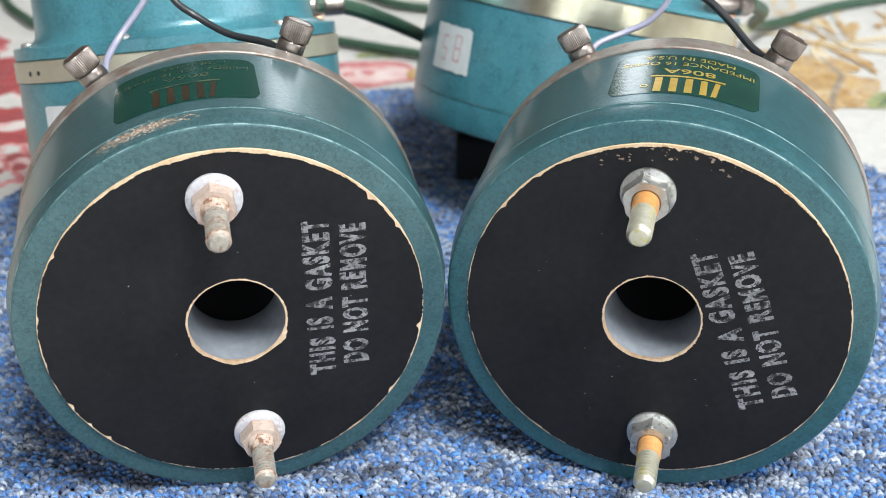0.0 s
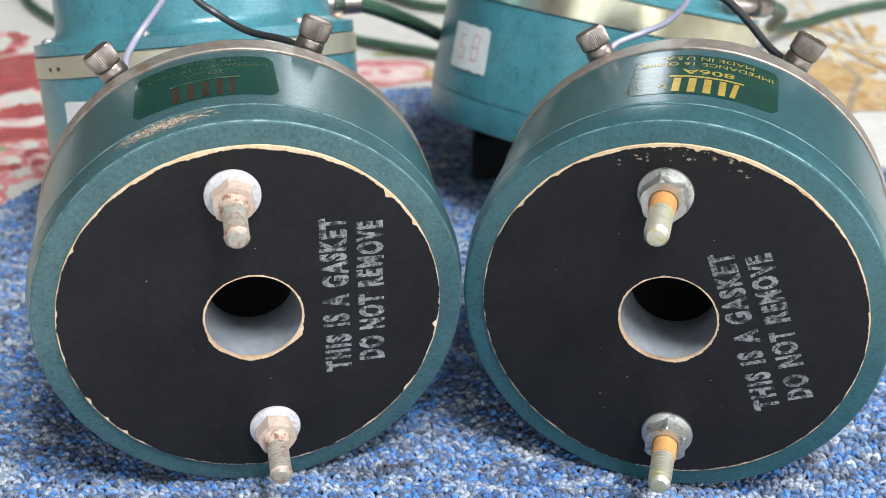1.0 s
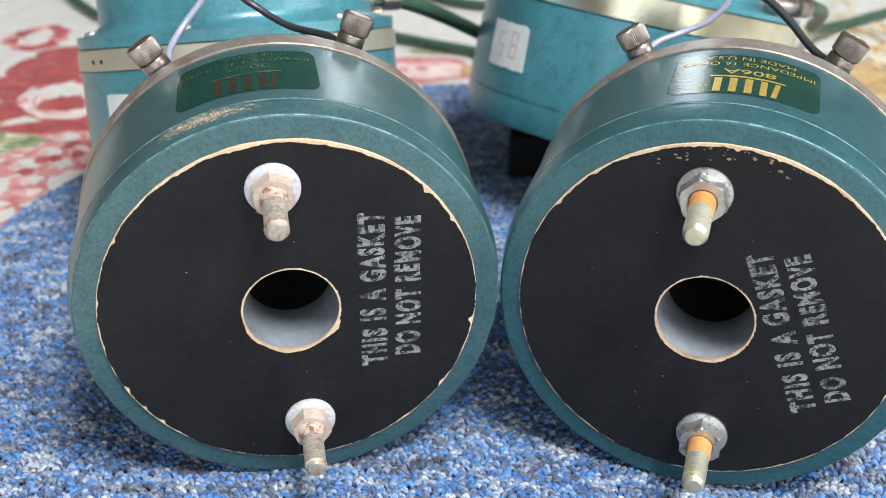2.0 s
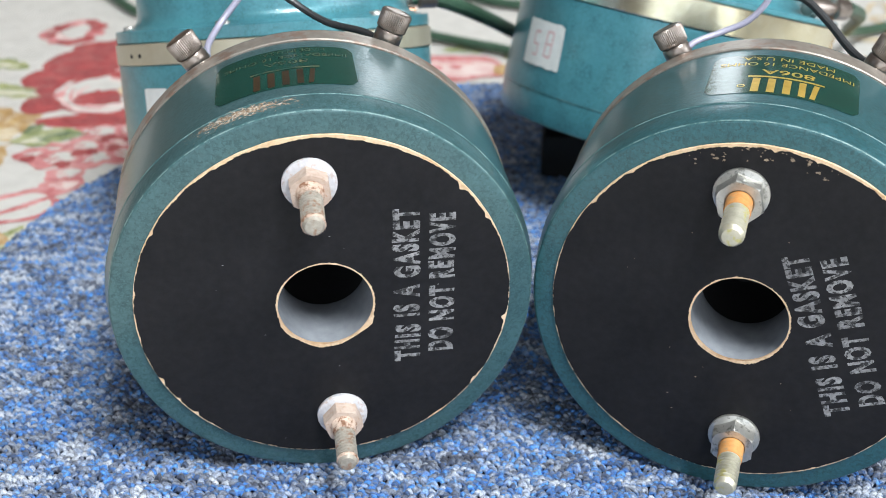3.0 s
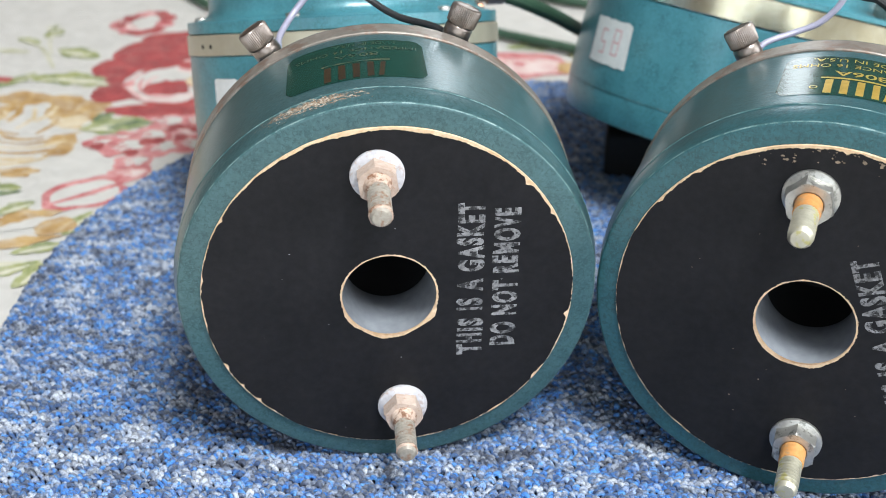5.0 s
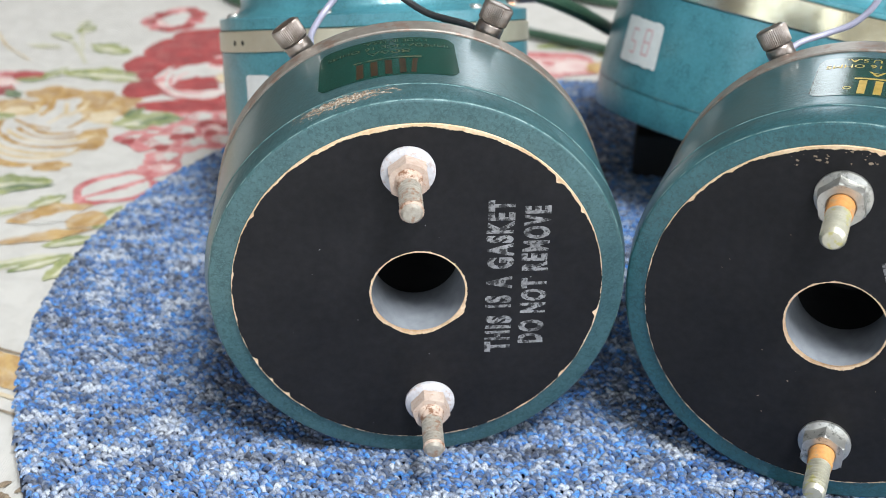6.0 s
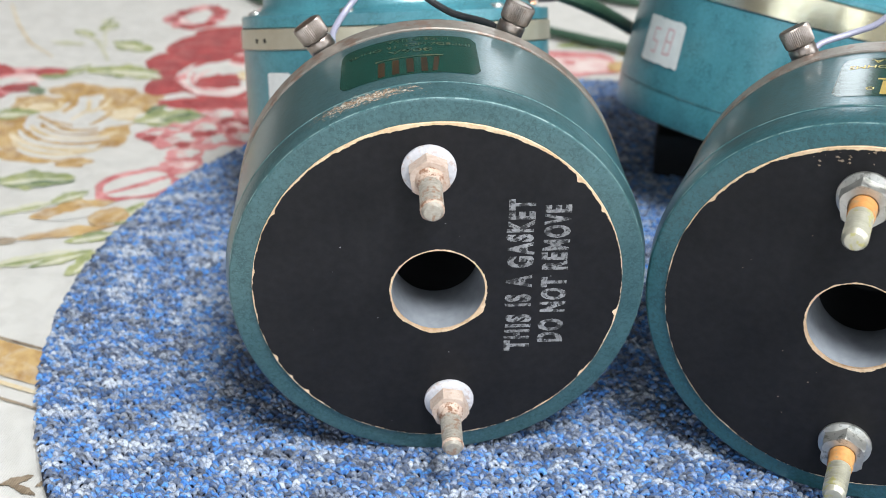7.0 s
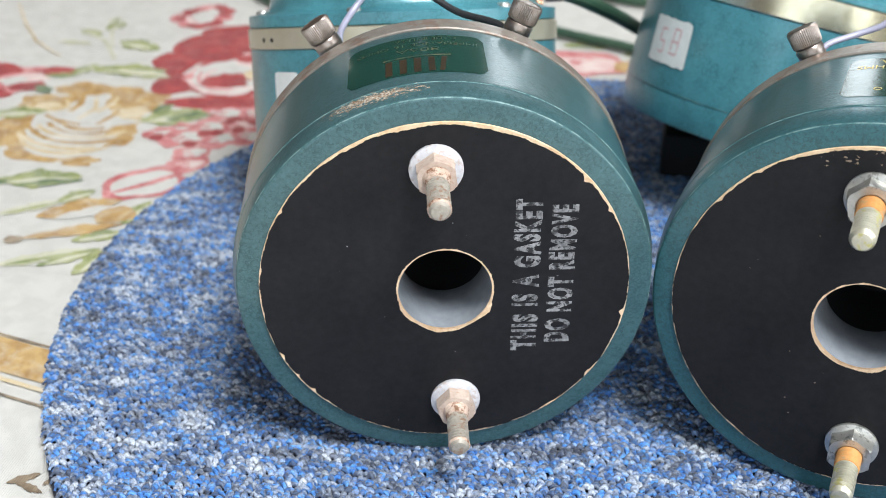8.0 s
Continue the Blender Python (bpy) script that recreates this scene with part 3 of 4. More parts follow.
leaf(-256, 411, 30, 6, 0.34, DARK_LEAF, LEAF)
leaf(-282, 405, 18, 7, 0.5, DARK_LEAF, LEAF)
leaf(-307, 479, 30, 13, 0.35, LEAF, PALE_LEAF)
leaf(-308, 510, 15, 8, -0.7, DARK_LEAF, DARK_LEAF)
leaf(-300, 540, 22, 8, 1.2, LEAF, PALE_LEAF)
leaf(-308, 530, 18, 7, 0.2, LEAF, DARK_LEAF)
leaf(-322, 598, 18, 8, -0.4, LEAF, PALE_LEAF)
leaf(-313, 612, 16, 10, 1.2, LEAF, PALE_LEAF)
leaf(-324, 580, 22, 6, 0.0, PALE_LEAF, PALE_LEAF)
leaf(-318, 622, 12, 7, 1.6, PALE_LEAF, LEAF)
stroke([(-322, 596), (-310, 588), (-300, 574), (-290, 558)], 2.4, PALE_LEAF)
stroke([(-314, 612), (-309, 596), (-300, 578)], 1.8, PALE_LEAF)
leaf(-252, 388, 30, 7, 0.65, PALE_LEAF, LEAF)
leaf(-238, 401, 18, 10, 0.9, LEAF, PALE_LEAF)
leaf(-207, 392, 22, 9, 1.4, LEAF, PALE_LEAF)
printed("printed_petal", leaf_outline(-232, 391, 36, 15, 0.62), OCHRE)
printed("printed_petal", leaf_outline(-227, 388, 28, 8, 0.62), CLOTH)
printed("printed_petal", leaf_outline(-226, 372, 40, 8, 0.50), OCHRE)
petal(-214, 388, 9, 7, 0.4, OCHRE)
petal(-246, 361, 4, 3, 0.4, BROWN)
leaf(-214, 370, 22, 8, 0.55, LEAF, PALE_LEAF)
leaf(-228, 350, 38, 8, 0.55, PALE_LEAF, LEAF)
leaf(-218, 352, 26, 7, 0.75, LEAF, PALE_LEAF)
leaf(-207, 352, 26, 10, 1.25, LEAF, PALE_LEAF)
leaf(-199, 366, 20, 9, 1.5, LEAF, DARK_LEAF)
stroke([(-390, 640), (-368, 606), (-346, 577), (-322, 557)], 1.6, SAND)
# ochre band with a stitched edge, and brown strokes
band = [(-340, 313), (-270, 299), (-213, 287), (-150, 273), (-80, 257)]
stroke(band, 17, OCHRE)
stroke([(x + 2, y + 9.5) for x, y in band], 1.2, BROWN)
stroke([(x - 3, y - 11) for x, y in band], 2.0, SAND)
stroke([(x - 3, y - 18) for x, y in band], 1.2, BROWN)
printed("printed_petal", leaf_outline(-173, 229, 10, 3.4, 0.6), BROWN)
printed("printed_petal", leaf_outline(-170, 226, 12, 2.6, -0.35), BROWN)
printed("printed_petal", leaf_outline(-164, 230, 7, 2.4, 0.9), BROWN)
# beyond the speakers and to their right
printed("printed_petal", blob(-44, 606, 36, 20, 0.1, 5, 0.08, 0.1, 7.7), PINK)
printed("printed_petal", blob(-40, 606, 26, 13, 0.1, 4, 0.08, 0.1, 8.7), BLUSH)
printed("printed_petal", blob(0, 612, 20, 10, 0.4, 4, 0.1, 0.1, 9.7), OCHRE)
leaf(-30, 640, 40, 14, 0.3)
leaf(14, 588, 30, 9, 0.2, LEAF, DARK_LEAF)
leaf(0, 640, 40, 14, 0.9, LEAF, PALE_LEAF)
rose(-190, 640, 44, PINK, BLUSH, RED, 7.1)
rose(196, 604, 50, OCHRE, OCHRE, SAND, 8.3)
printed("printed_petal", blob(178, 600, 40, 38, 0.0, 3, 0.05, 0.05, 2.9), OCHRE)
for k in range(9):
    a = 0.7 * k
    printed("printed_petal", leaf_outline(236 + 26 * math.cos(a), 672 + 30 * math.sin(a), 34, 9, a + 0.4), OCHRE if k % 2 else SAND)
rnd = random.Random(12)
for k in range(16):
    x, y, a = rnd.uniform(212, 300), rnd.uniform(610, 745), rnd.uniform(-0.6, 2.4)
    stroke([(x + 6 * i * math.cos(a + 0.25 * math.sin(i + k)), y + 8 * i * math.sin(a + 0.35 * math.sin(0.9 * i + k))) for i in range(6)], rnd.uniform(2.5, 6), OCHRE if k % 3 else SAND)
leaf(238, 574, 34, 16, 0.8, LEAF, DARK_LEAF)
leaf(190, 690, 40, 12, 0.2, LEAF, PALE_LEAF)
leaf(260, 735, 46, 12, 0.3, LEAF, PALE_LEAF)
stroke([(222, 640), (226, 610), (214, 585), (205, 560)], 4, BROWN)

# ---- round carpet offcut ----
RUG = (18.0, 352.0, 220.0)
rug = empty("rug", pose(RUG[0] * MM, RUG[1] * MM, 0), "round blue and grey loop-pile carpet mat on the cloth", "rug")


def ragged(k, a):
    return 0.7 * noise.noise((math.cos(a) * 9, math.sin(a) * 9, 0.3)) + 0.5 * noise.noise((math.cos(a) * 40, math.sin(a) * 40, 0.3))


part("backing", lathe([(0, -4.2), (219.3, -4.2), (219.6, -3.5), (219.4, -1.0), (218.8, -0.3), (0, -0.3)], 200, wobble=lambda k, a: ragged(k, a) if 0 < k < 5 else 0), BACKING, rug)


def pile():
    """Every yarn loop as a small leaning arch of yarn, joined in one mesh."""
    rng = np.random.default_rng(5)
    pts = []
    y, row = -218.6, 0
    while y < 219.0:
        near = 190 < y + RUG[1] < 455
        dx, dy = (2.2, 1.36) if near else (2.4, 1.6)
        half = math.sqrt(max(0.0, 219.3 ** 2 - y * y))
        n = max(1, int(2 * half / dx))
        xs = -half + (np.arange(n) + 0.5 * (row % 2) + 0.3 * rng.random()) * dx
        pts.append(np.stack([xs + rng.normal(0, 0.20, n), y + rng.normal(0, 0.18, n), np.full(n, dx / 1.70)], 1))
        y += dy
        row += 1
    pts = np.concatenate(pts)
    n = len(pts)
    steps, sides = 6, 4
    base = []
    for i in range(steps):
        a = math.pi * (0.02 + 0.96 * i / (steps - 1))
        for k in range(sides):
            t = 2 * math.pi * k / sides + 0.785
            rad = 0.74 + 0.42 * math.cos(t)
            base.append((rad * math.cos(a), 0.50 * math.sin(t), 1.30 * rad * math.sin(a)))
    base = np.array(base)
    nv = len(base)
    quads = np.array([(i * sides + k, i * sides + (k + 1) % sides, (i + 1) * sides + (k + 1) % sides, (i + 1) * sides + k) for i in range(steps - 1) for k in range(sides)])
    size = pts[:, 2]
    loc = base[None] * np.stack([size * rng.uniform(0.85, 1.2, n), size * rng.uniform(0.9, 1.3, n), size * rng.uniform(0.8, 1.15, n)], 1)[:, None]
    turn, lean = rng.normal(-0.12, 0.38, n), np.stack([rng.normal(0, 0.25, n), rng.normal(0.45, 0.3, n)], 1)
    c, s = np.cos(turn)[:, None], np.sin(turn)[:, None]
    x, yy = loc[..., 0] * c - loc[..., 1] * s + loc[..., 2] * lean[:, :1], loc[..., 0] * s + loc[..., 1] * c + loc[..., 2] * lean[:, 1:]
    z = loc[..., 2] + rng.normal(0.10, 0.14, n)[:, None]
    vs = np.stack([x + pts[:, :1], yy + pts[:, 1:2], z], 2).reshape(-1, 3) * MM
    loops = (quads.ravel()[None] + (np.arange(n) * nv)[:, None]).ravel()
    starts = np.arange(n * len(quads)) * 4
    me = bpy.data.meshes.new("loop_surface")
    me.vertices.add(len(vs))
    me.vertices.foreach_set("co", vs.ravel())
    me.loops.add(len(loops))
    me.loops.foreach_set("vertex_index", loops.astype(np.int32))
    me.polygons.add(len(starts))
    me.polygons.foreach_set("loop_start", starts.astype(np.int32))
    me.polygons.foreach_set("use_smooth", np.ones(len(starts), dtype=bool))
    me.update(calc_edges=True)
    me.materials.append(CARPET)
    ob = new("loop_surface", me)
    ob.parent = rug
    return tagged(ob, "speckled blue, grey and white yarn loops", kind="stuff")


pile()

# ---- compression drivers ----
def on_drum(r, ang, o):
    """A point on a drum: degrees round it, millimetres behind its face."""
    return (r * math.cos(radians(ang)), r * math.sin(radians(ang)), -o)


def drum_patch(r, a0, a1, o0, o1, corner=3.0, n=28, torn=0.0):
    """A rounded rectangle laid on the drum."""
    bm = bmesh.new()
    cols = []
    width = abs(radians(a1 - a0)) * r
    for i in range(n + 1):
        t = i / n
        d = min(t, 1 - t) * width
        cut = corner - math.sqrt(max(0.0, corner ** 2 - max(0.0, corner - d) ** 2)) if d < corner else 0.0
        ang = a0 + (a1 - a0) * t
        rag = [torn * noise.noise((i * 0.37, k, 1.5)) for k in (0.3, 5.3)]
        cols.append((bm.verts.new(on_drum(r, ang + 0.5 * rag[1], o0 + cut + rag[0])), bm.verts.new(on_drum(r, ang + 0.5 * rag[0] + 0.08 * torn * (o1 - o0), o1 - cut + rag[1]))))
    for a, b in zip(cols, cols[1:]):
        bm.faces.new([a[0], b[0], b[1], a[1]])
    bmesh.ops.recalc_face_normals(bm, faces=bm.faces)
    return bm


def drum_text(words, r, a0, a1, o_base, height, bold=0.0):
    """Letters laid round the drum: they read with rising angle, their tops towards the face."""
    vs, fs = text_mesh(words, bold)
    return flat([on_drum(r, a0 + (a1 - a0) * u, o_base - height * v) for u, v in vs], fs)


def drum_bars(shapes, r, a0, a1, o_base, height):
    """Plain slanted blocks (u0, u1, v0, v1, slant) of a printed mark."""
    bm = bmesh.new()
    for u0, u1, v0, v1, slant in shapes:
        n = max(2, int((u1 - u0) * 24))
        for i in range(n):
            ua, ub = u0 + (u1 - u0) * i / n, u0 + (u1 - u0) * (i + 1) / n
            bm.faces.new([bm.verts.new(on_drum(r, a0 + (a1 - a0) * (u + s), o_base - height * v)) for u, v, s in ((ua, v0, 0), (ub, v0, 0), (ub, v1, slant), (ua, v1, slant))])
    return bm


def frayed(base, amount, seed, chips=(), most=99.0):
    """Radius of a torn paint edge round the gasket."""
    def radius(a):
        x, y = math.cos(a), math.sin(a)
        v = base + amount * (noise.noise((x * 4 + seed, y * 4, seed)) + 0.8 * noise.noise((x * 14, y * 14, seed)) + 0.7 * noise.noise((x * 45, y * 45, seed)) + 0.6 * noise.noise((x * 120, y * 120, seed)))
        for ca, wide, deep in chips:
            d = abs((math.degrees(a) - ca + 180) % 360 - 180)
            if d < wide:
                v += deep * (1 - d / wide)
        return min(v, most)
    return radius


def ring_sheet(inner, outer, z, n=900):
    bm = bmesh.new()
    a = [(bm.verts.new((inner(t) * math.cos(t), inner(t) * math.sin(t), z)), bm.verts.new((outer(t) * math.cos(t), outer(t) * math.sin(t), z)))
         for t in (2 * math.pi * i / n for i in range(n))]
    for (p, q), (s, u) in zip(a, a[1:] + a[:1]):
        bm.faces.new([p, q, u, s])
    return bm


def hex_nut(flat_r, h0, h1, bore):
    bm = bmesh.new()
    rows = []
    r = flat_r / math.cos(math.pi / 6)
    for rr, z in ((r, h0), (r, h1 - 0.55), (None, h1), (bore + 0.5, h1), (bore, h1 - 0.5)):
        rows.append([])
        for i in range(36):
            a = 2 * math.pi * i / 36
            six = flat_r / math.cos((a + math.pi / 6) % (math.pi / 3) - math.pi / 6)
            k = six if rr == r else (min(six - 0.05, flat_r * 1.06) if rr is None else rr)
            rows[-1].append(bm.verts.new((k * math.cos(a), k * math.sin(a), z)))
    for a, b in zip(rows, rows[1:]):
        for i in range(36):
            bm.faces.new([a[i], a[(i + 1) % 36], b[(i + 1) % 36], b[i]])
    bmesh.ops.recalc_face_normals(bm, faces=bm.faces)
    return bm


def thread(r, z0, z1, tip=True, pitch=1.25):
    pts = [(r * 0.93, z0)]
    z = z0
    while z + pitch <= z1 - (1.2 if tip else 0):
        pts += [(r, z + 0.36), (r, z + 0.54), (r * 0.72, z + 0.92), (r * 0.72, z + 1.06)]
        z += pitch
    if tip:
        pts += [(r * 0.97, z1 - 1.3), (r * 0.72, z1 - 0.05), (r * 0.66, z1), (0, z1 - 0.1)]
    return lathe(pts, 32)


def mounting_stud(driver, u, v, length, corroded, turn):
    stud = part("mounting_stud", moved(thread(2.95 if corroded else 3.1, 0.5 if corroded else 11.7, length), pose(u, v, 0)), RUSTY if corroded else YELLOW_ZINC, driver,
                "corroded threaded stud" if corroded else "yellow zinc threaded stud", angle=24)
    at = pose(u, v, 0, 0, 0, turn)
    part("flange", moved(lathe([(3.3, 0.05), (6.9, 0.05), (7.1, 0.4), (7.05, 1.1), (5.6, 2.0), (3.3, 2.2)], 48), at), RUSTY_NUT if corroded else ZINC, stud)
    part("nut", moved(hex_nut(4.9 if corroded else 5.5, 1.4, 6.4, 3.25), at), PINK_NUT if corroded else ZINC, stud, angle=24)
    if corroded:
        part("rust_ring", moved(lathe([(2.8, length - 2.0), (3.02, length - 1.75), (2.98, length - 1.35), (2.65, length - 0.95), (2.5, length - 1.0)], 32,
                                      wobble=lambda k, a: 0.12 * noise.noise((math.cos(a) * 2.5, math.sin(a) * 2.5, k))), at), RUST_THREAD, stud)
        part("rust_collar", moved(lathe([(3.1, 6.15), (3.7, 6.3), (3.5, 6.9), (3.2, 7.3), (3.3, 7.7), (3.08, 8.2), (3.2, 8.6), (3.0, 9.1), (3.08, 9.5), (2.85, 9.9)], 32,
                                          wobble=lambda k, a: 0.10 * noise.noise((math.cos(a) * 3, math.sin(a) * 3, k))), at), RUST_THREAD, stud)
    else:
        part("thread_locker", moved(lathe([(3.3, 5.8), (3.40, 6.2), (3.36, 8.4), (3.38, 10.6), (3.25, 11.9), (3.0, 12.0)], 32), at), LOCKER, stud, "orange thread locker")
    return stud


def terminal(driver, ang, o, r0):
    """A knurled binding post that stands out of the drum."""
    m = Matrix.Translation(on_drum(r0, ang, o)) @ pose(0, 0, 0, 0, 0, ang - 90) @ pose(0, 0, 0, -90 - 6, 0, 0) @ Matrix.Scale(0.81, 4)
    post = part("terminal", moved(lathe([(0, -4), (2.0, -4), (2.0, 2.0), (4.7, 2.2), (5.0, 2.7), (5.0, 6.2), (4.7, 6.7), (4.2, 6.9)], 40), m), NICKEL, driver, "worn nickel binding post")
    part("knob", moved(lathe([(4.2, 6.8), (4.8, 7.0), (5.2, 7.5), (5.5, 13.2), (5.2, 13.9), (4.5, 14.2), (4.2, 13.9), (0, 13.7)], 240,
                             wobble=lambda k, a: (0.16 * math.cos(48 * a) if 1 < k < 4 else 0)), m), NICKEL, post, "knurled knob")
    part("insulator", moved(lathe([(1.9, 0.2), (4.0, 0.2), (4.2, 0.6), (4.2, 1.9), (1.9, 2.0)], 32), m), BLACK_WIRE, post)
    return post


def driver_body(name, m, label, shell, band, so, bo, r=58.0, group="compression drivers", cap_r=44.0, group_cap=38.0, plate=8.5, ledge=2.4, lip=56.6):
    """Pot, rear plate, flange and rear cap of one driver. z runs out of its face."""
    d = empty(name, m, label, "speaker driver", group)
    s = r / 58.0
    pot = part("pot", lathe([(13.0 * s, -0.9), ((lip - 0.8) * s, -0.9), ((lip - 0.3) * s, -1.02), ((lip - 0.03) * s, -1.3), ((lip + 0.14) * s, -1.75), (57.9 * s, -so + 1.0), (57.85 * s, -so + 0.5), (57.98 * s, -so + 0.1),
                             (58.12 * s, -so - 0.5), (58.15 * s, -so - 1.2), (58.15 * s, -bo + 0.3), (57.9 * s, -bo), (30 * s, -bo)], 192), shell, d)
    # pale rings paint in the highlight that the two rounded edges catch
    part("edge_highlight", lathe([((lip - 0.16) * s, -1.10), ((lip - 0.02) * s, -1.25), ((lip + 0.06) * s, -1.42), ((lip - 0.02) * s, -1.54)], 192,
                            wobble=lambda k, a: 0.05 * noise.noise((math.cos(a) * 30, math.sin(a) * 30, k)) - 0.02), EDGE, pot)
    part("edge_highlight", lathe([(57.97 * s, -so + 0.06), (58.07 * s, -so - 0.10), (58.15 * s, -so - 0.24), (58.10 * s, -so - 0.36)], 192,
                            wobble=lambda k, a: 0.05 * noise.noise((math.cos(a) * 26, math.sin(a) * 26, k + 4)) - 0.02), EDGE, pot)
    b2 = bo + plate * s
    part("rear_plate", lathe([(30 * s, -bo - 0.1), (58.4 * s, -bo - 0.1), (58.7 * s, -bo - 0.5), (58.7 * s, -b2 + 0.4), (58.4 * s, -b2), (30 * s, -b2)], 160), band, d)
    part("flange", lathe([(30 * s, -b2 - 0.1), (57.6 * s, -b2 - 0.1), (58.2 * s, -b2 - 0.5), (58.2 * s, -b2 - ledge + 0.4), (57.7 * s, -b2 - ledge), (30 * s, -b2 - ledge)], 160), TEAL if shell is TEAL_WORN else shell, d)
    c0 = b2 + ledge
    part("rear_cap", lathe([((cap_r + 6) * s, -c0 - 0.02), ((cap_r + 4) * s, -c0 - 0.5), ((cap_r + 1.5) * s, -c0 - 1.6), ((cap_r + 0.4) * s, -c0 - 3.0), (cap_r * s, -c0 - 5), ((cap_r - 0.6) * s, -c0 - group_cap + 4), ((cap_r - 2) * s, -c0 - group_cap + 1.2),
                            ((cap_r - 5) * s, -c0 - group_cap), (0, -c0 - group_cap)], 128), TEAL if shell is TEAL_WORN else shell, d)
    for k in range(6):
        a = 35 + 60 * k
        x, y, z = on_drum(53 * s, a, c0)
        part("screw", moved(lathe([(2.6, 0), (2.7, 0.5), (2.3, 1.5), (1.2, 1.9), (0, 1.95)], 20), pose(x, y, z) @ pose(0, 0, 0, 180)), ZINC, d)
    return d, b2


def gasket_face(d, gr, chips, hole_chips, seed):
    g = part("gasket", lathe([(12.8, -0.88), (gr, -0.88), (gr + 0.05, -0.5), (gr, -0.05), (12.8, -0.05)], 240,
                             wobble=lambda k, a: 0.12 * noise.noise((math.cos(a) * 12, math.sin(a) * 12, seed)) if 0 < k < 4 else 0), FIBRE, d, "tan fibre gasket")
    part("black_coating", ring_sheet(frayed(13.3, 0.22, seed + 3, hole_chips), frayed(gr - 0.22, 0.30, seed, chips, gr - 0.02), 0.05), GASKET, g, "worn black paint")
    part("throat", lathe([(12.85, -0.85), (12.75, -3), (12.6, -9), (12.4, -12.0), (12.3, -19.0), (12.6, -19.5), (14, -21), (14, -46), (0, -46)], 96), TUBE, d, "grey cast throat")
    # near-black colour here stands in for the shade deep in the throat
    part("phase_plug", lathe([(13.9, -21.2), (13.95, -45), (9.0, -44), (8.6, -40), (6.2, -40), (6.0, -43), (0, -39)], 64), PLUG, d)
    return g


def stamped(g, words, start, along, length, height, seed):
    """Stamped letters on the gasket, from the start of the baseline."""
    vs, fs = text_mesh(words, 0.05, 1.22)
    ax, ay = math.cos(radians(along)), math.sin(radians(along))
    out = []
    for u, v in vs:
        x, y = u * length, v * height
        x += 0.35 * noise.noise((u * 9, seed, 0.0))
        y += 0.55 * noise.noise((u * 7, seed + 3, 0.0))
        out.append((start[0] + ax * x - ay * y, start[1] + ay * x + ax * y, 0.12))
    return part("stamped_text", flat(out, fs), STAMP, g, "worn grey stamped lettering", smooth=False)


MARK = ((0.02, 0.10, 0.0, 1.0, 0.05), (0.21, 0.31, 0.0, 1.0, 0), (0.42, 0.53, 0.0, 1.0, 0), (0.64, 0.75, 0.0, 1.0, 0), (0.86, 0.97, 0.0, 1.0, 0))


def facing(cx, cy, yaw, pitch, h=57.9):
    """The pose of a driver that lies on its side: its face at cx, cy, its axis turned from the y axis by yaw."""
    a, q = radians(yaw), radians(pitch)
    ax = Vector((-math.sin(a) * math.cos(q), math.cos(a) * math.cos(q), math.sin(q)))
    rt = Vector((math.cos(a), math.sin(a), 0))
    up = rt.cross(ax)
    m = Matrix((rt, up, -ax)).transposed().to_4x4()
    return Matrix.Translation((cx * MM, cy * MM, h * MM)) @ m


# the driver with corroded studs
left, _ = driver_body("compression_driver", facing(-52.7, 256.45, 12.6, 1.36), "teal driver lying on its side, black gasket, corroded studs", TEAL_WORN, BARE, 7.5, 44.3, plate=7.2, ledge=1.6)
g = gasket_face(left, 50.3, [(88, 70, -0.6), (-9, 1.6, -1.3), (43, 2.0, -1.3), (30, 1.2, -0.7), (205, 1.6, -0.9), (222, 1.4, -0.9), (214, 1, -0.6), (325, 2, -0.6), (80, 10, -0.25), (104, 8, -0.25), (150, 1.5, -0.6), (172, 1.5, -0.5)], [(265, 30, 0.5), (330, 16, 1.0), (215, 22, 0.5)], 1.3)
stamped(g, "THIS IS A GASKET", (25.8, -20.2), 90.6, 48.6, 7.3, 1.0)
stamped(g, "DO NOT REMOVE", (35.1, -17.4), 90.3, 44.0, 7.2, 2.0)
rnd = random.Random(9)
for k in range(12):
    a, rr = 6.28 * rnd.random(), 18 + 30 * rnd.random()
    w = 0.16 + 0.16 * rnd.random()
    part("paint_chip", flat([(rr * math.cos(a) + w * math.cos(1.25 * i), rr * math.sin(a) + w * rnd.random() * math.sin(1.25 * i), 0.09) for i in range(5)], [tuple(range(5))]), STAMP, g, smooth=False)
mounting_stud(left, -2.9, 37.4, 23.2, True, 8)
mounting_stud(left, 3.45, -37.0, 22.3, True, 20)
decal = part("decal", drum_patch(58.26, 79.0, 116.0, 13.4, 39.4), DECAL, left, "dark green nameplate decal")
part("printed_mark", drum_bars(MARK, 58.34, 89.0, 106.0, 24.0, 9.6), DULL_GOLD, decal, "browned gold maker's mark")
part("printed_line", drum_bars(((0, 1, 0, 1, 0),), 58.34, 88.3, 106.2, 25.6, 0.9), FADED, decal)
part("printed_text", drum_text("806A", 58.34, 91.0, 102.8, 30.8, 2.6), FADED, decal)
part("printed_text", drum_text("IMPEDANCE 16 OHMS", 58.34, 80.8, 113.6, 34.4, 2.0), FADED, decal)
part("printed_text", drum_text("MADE IN U.S.A.", 58.34, 86.4, 103.4, 38.2, 2.0), FADED, decal)
for a in (66.8, 123.4):
    terminal(left, a, 56.9, 54.9)

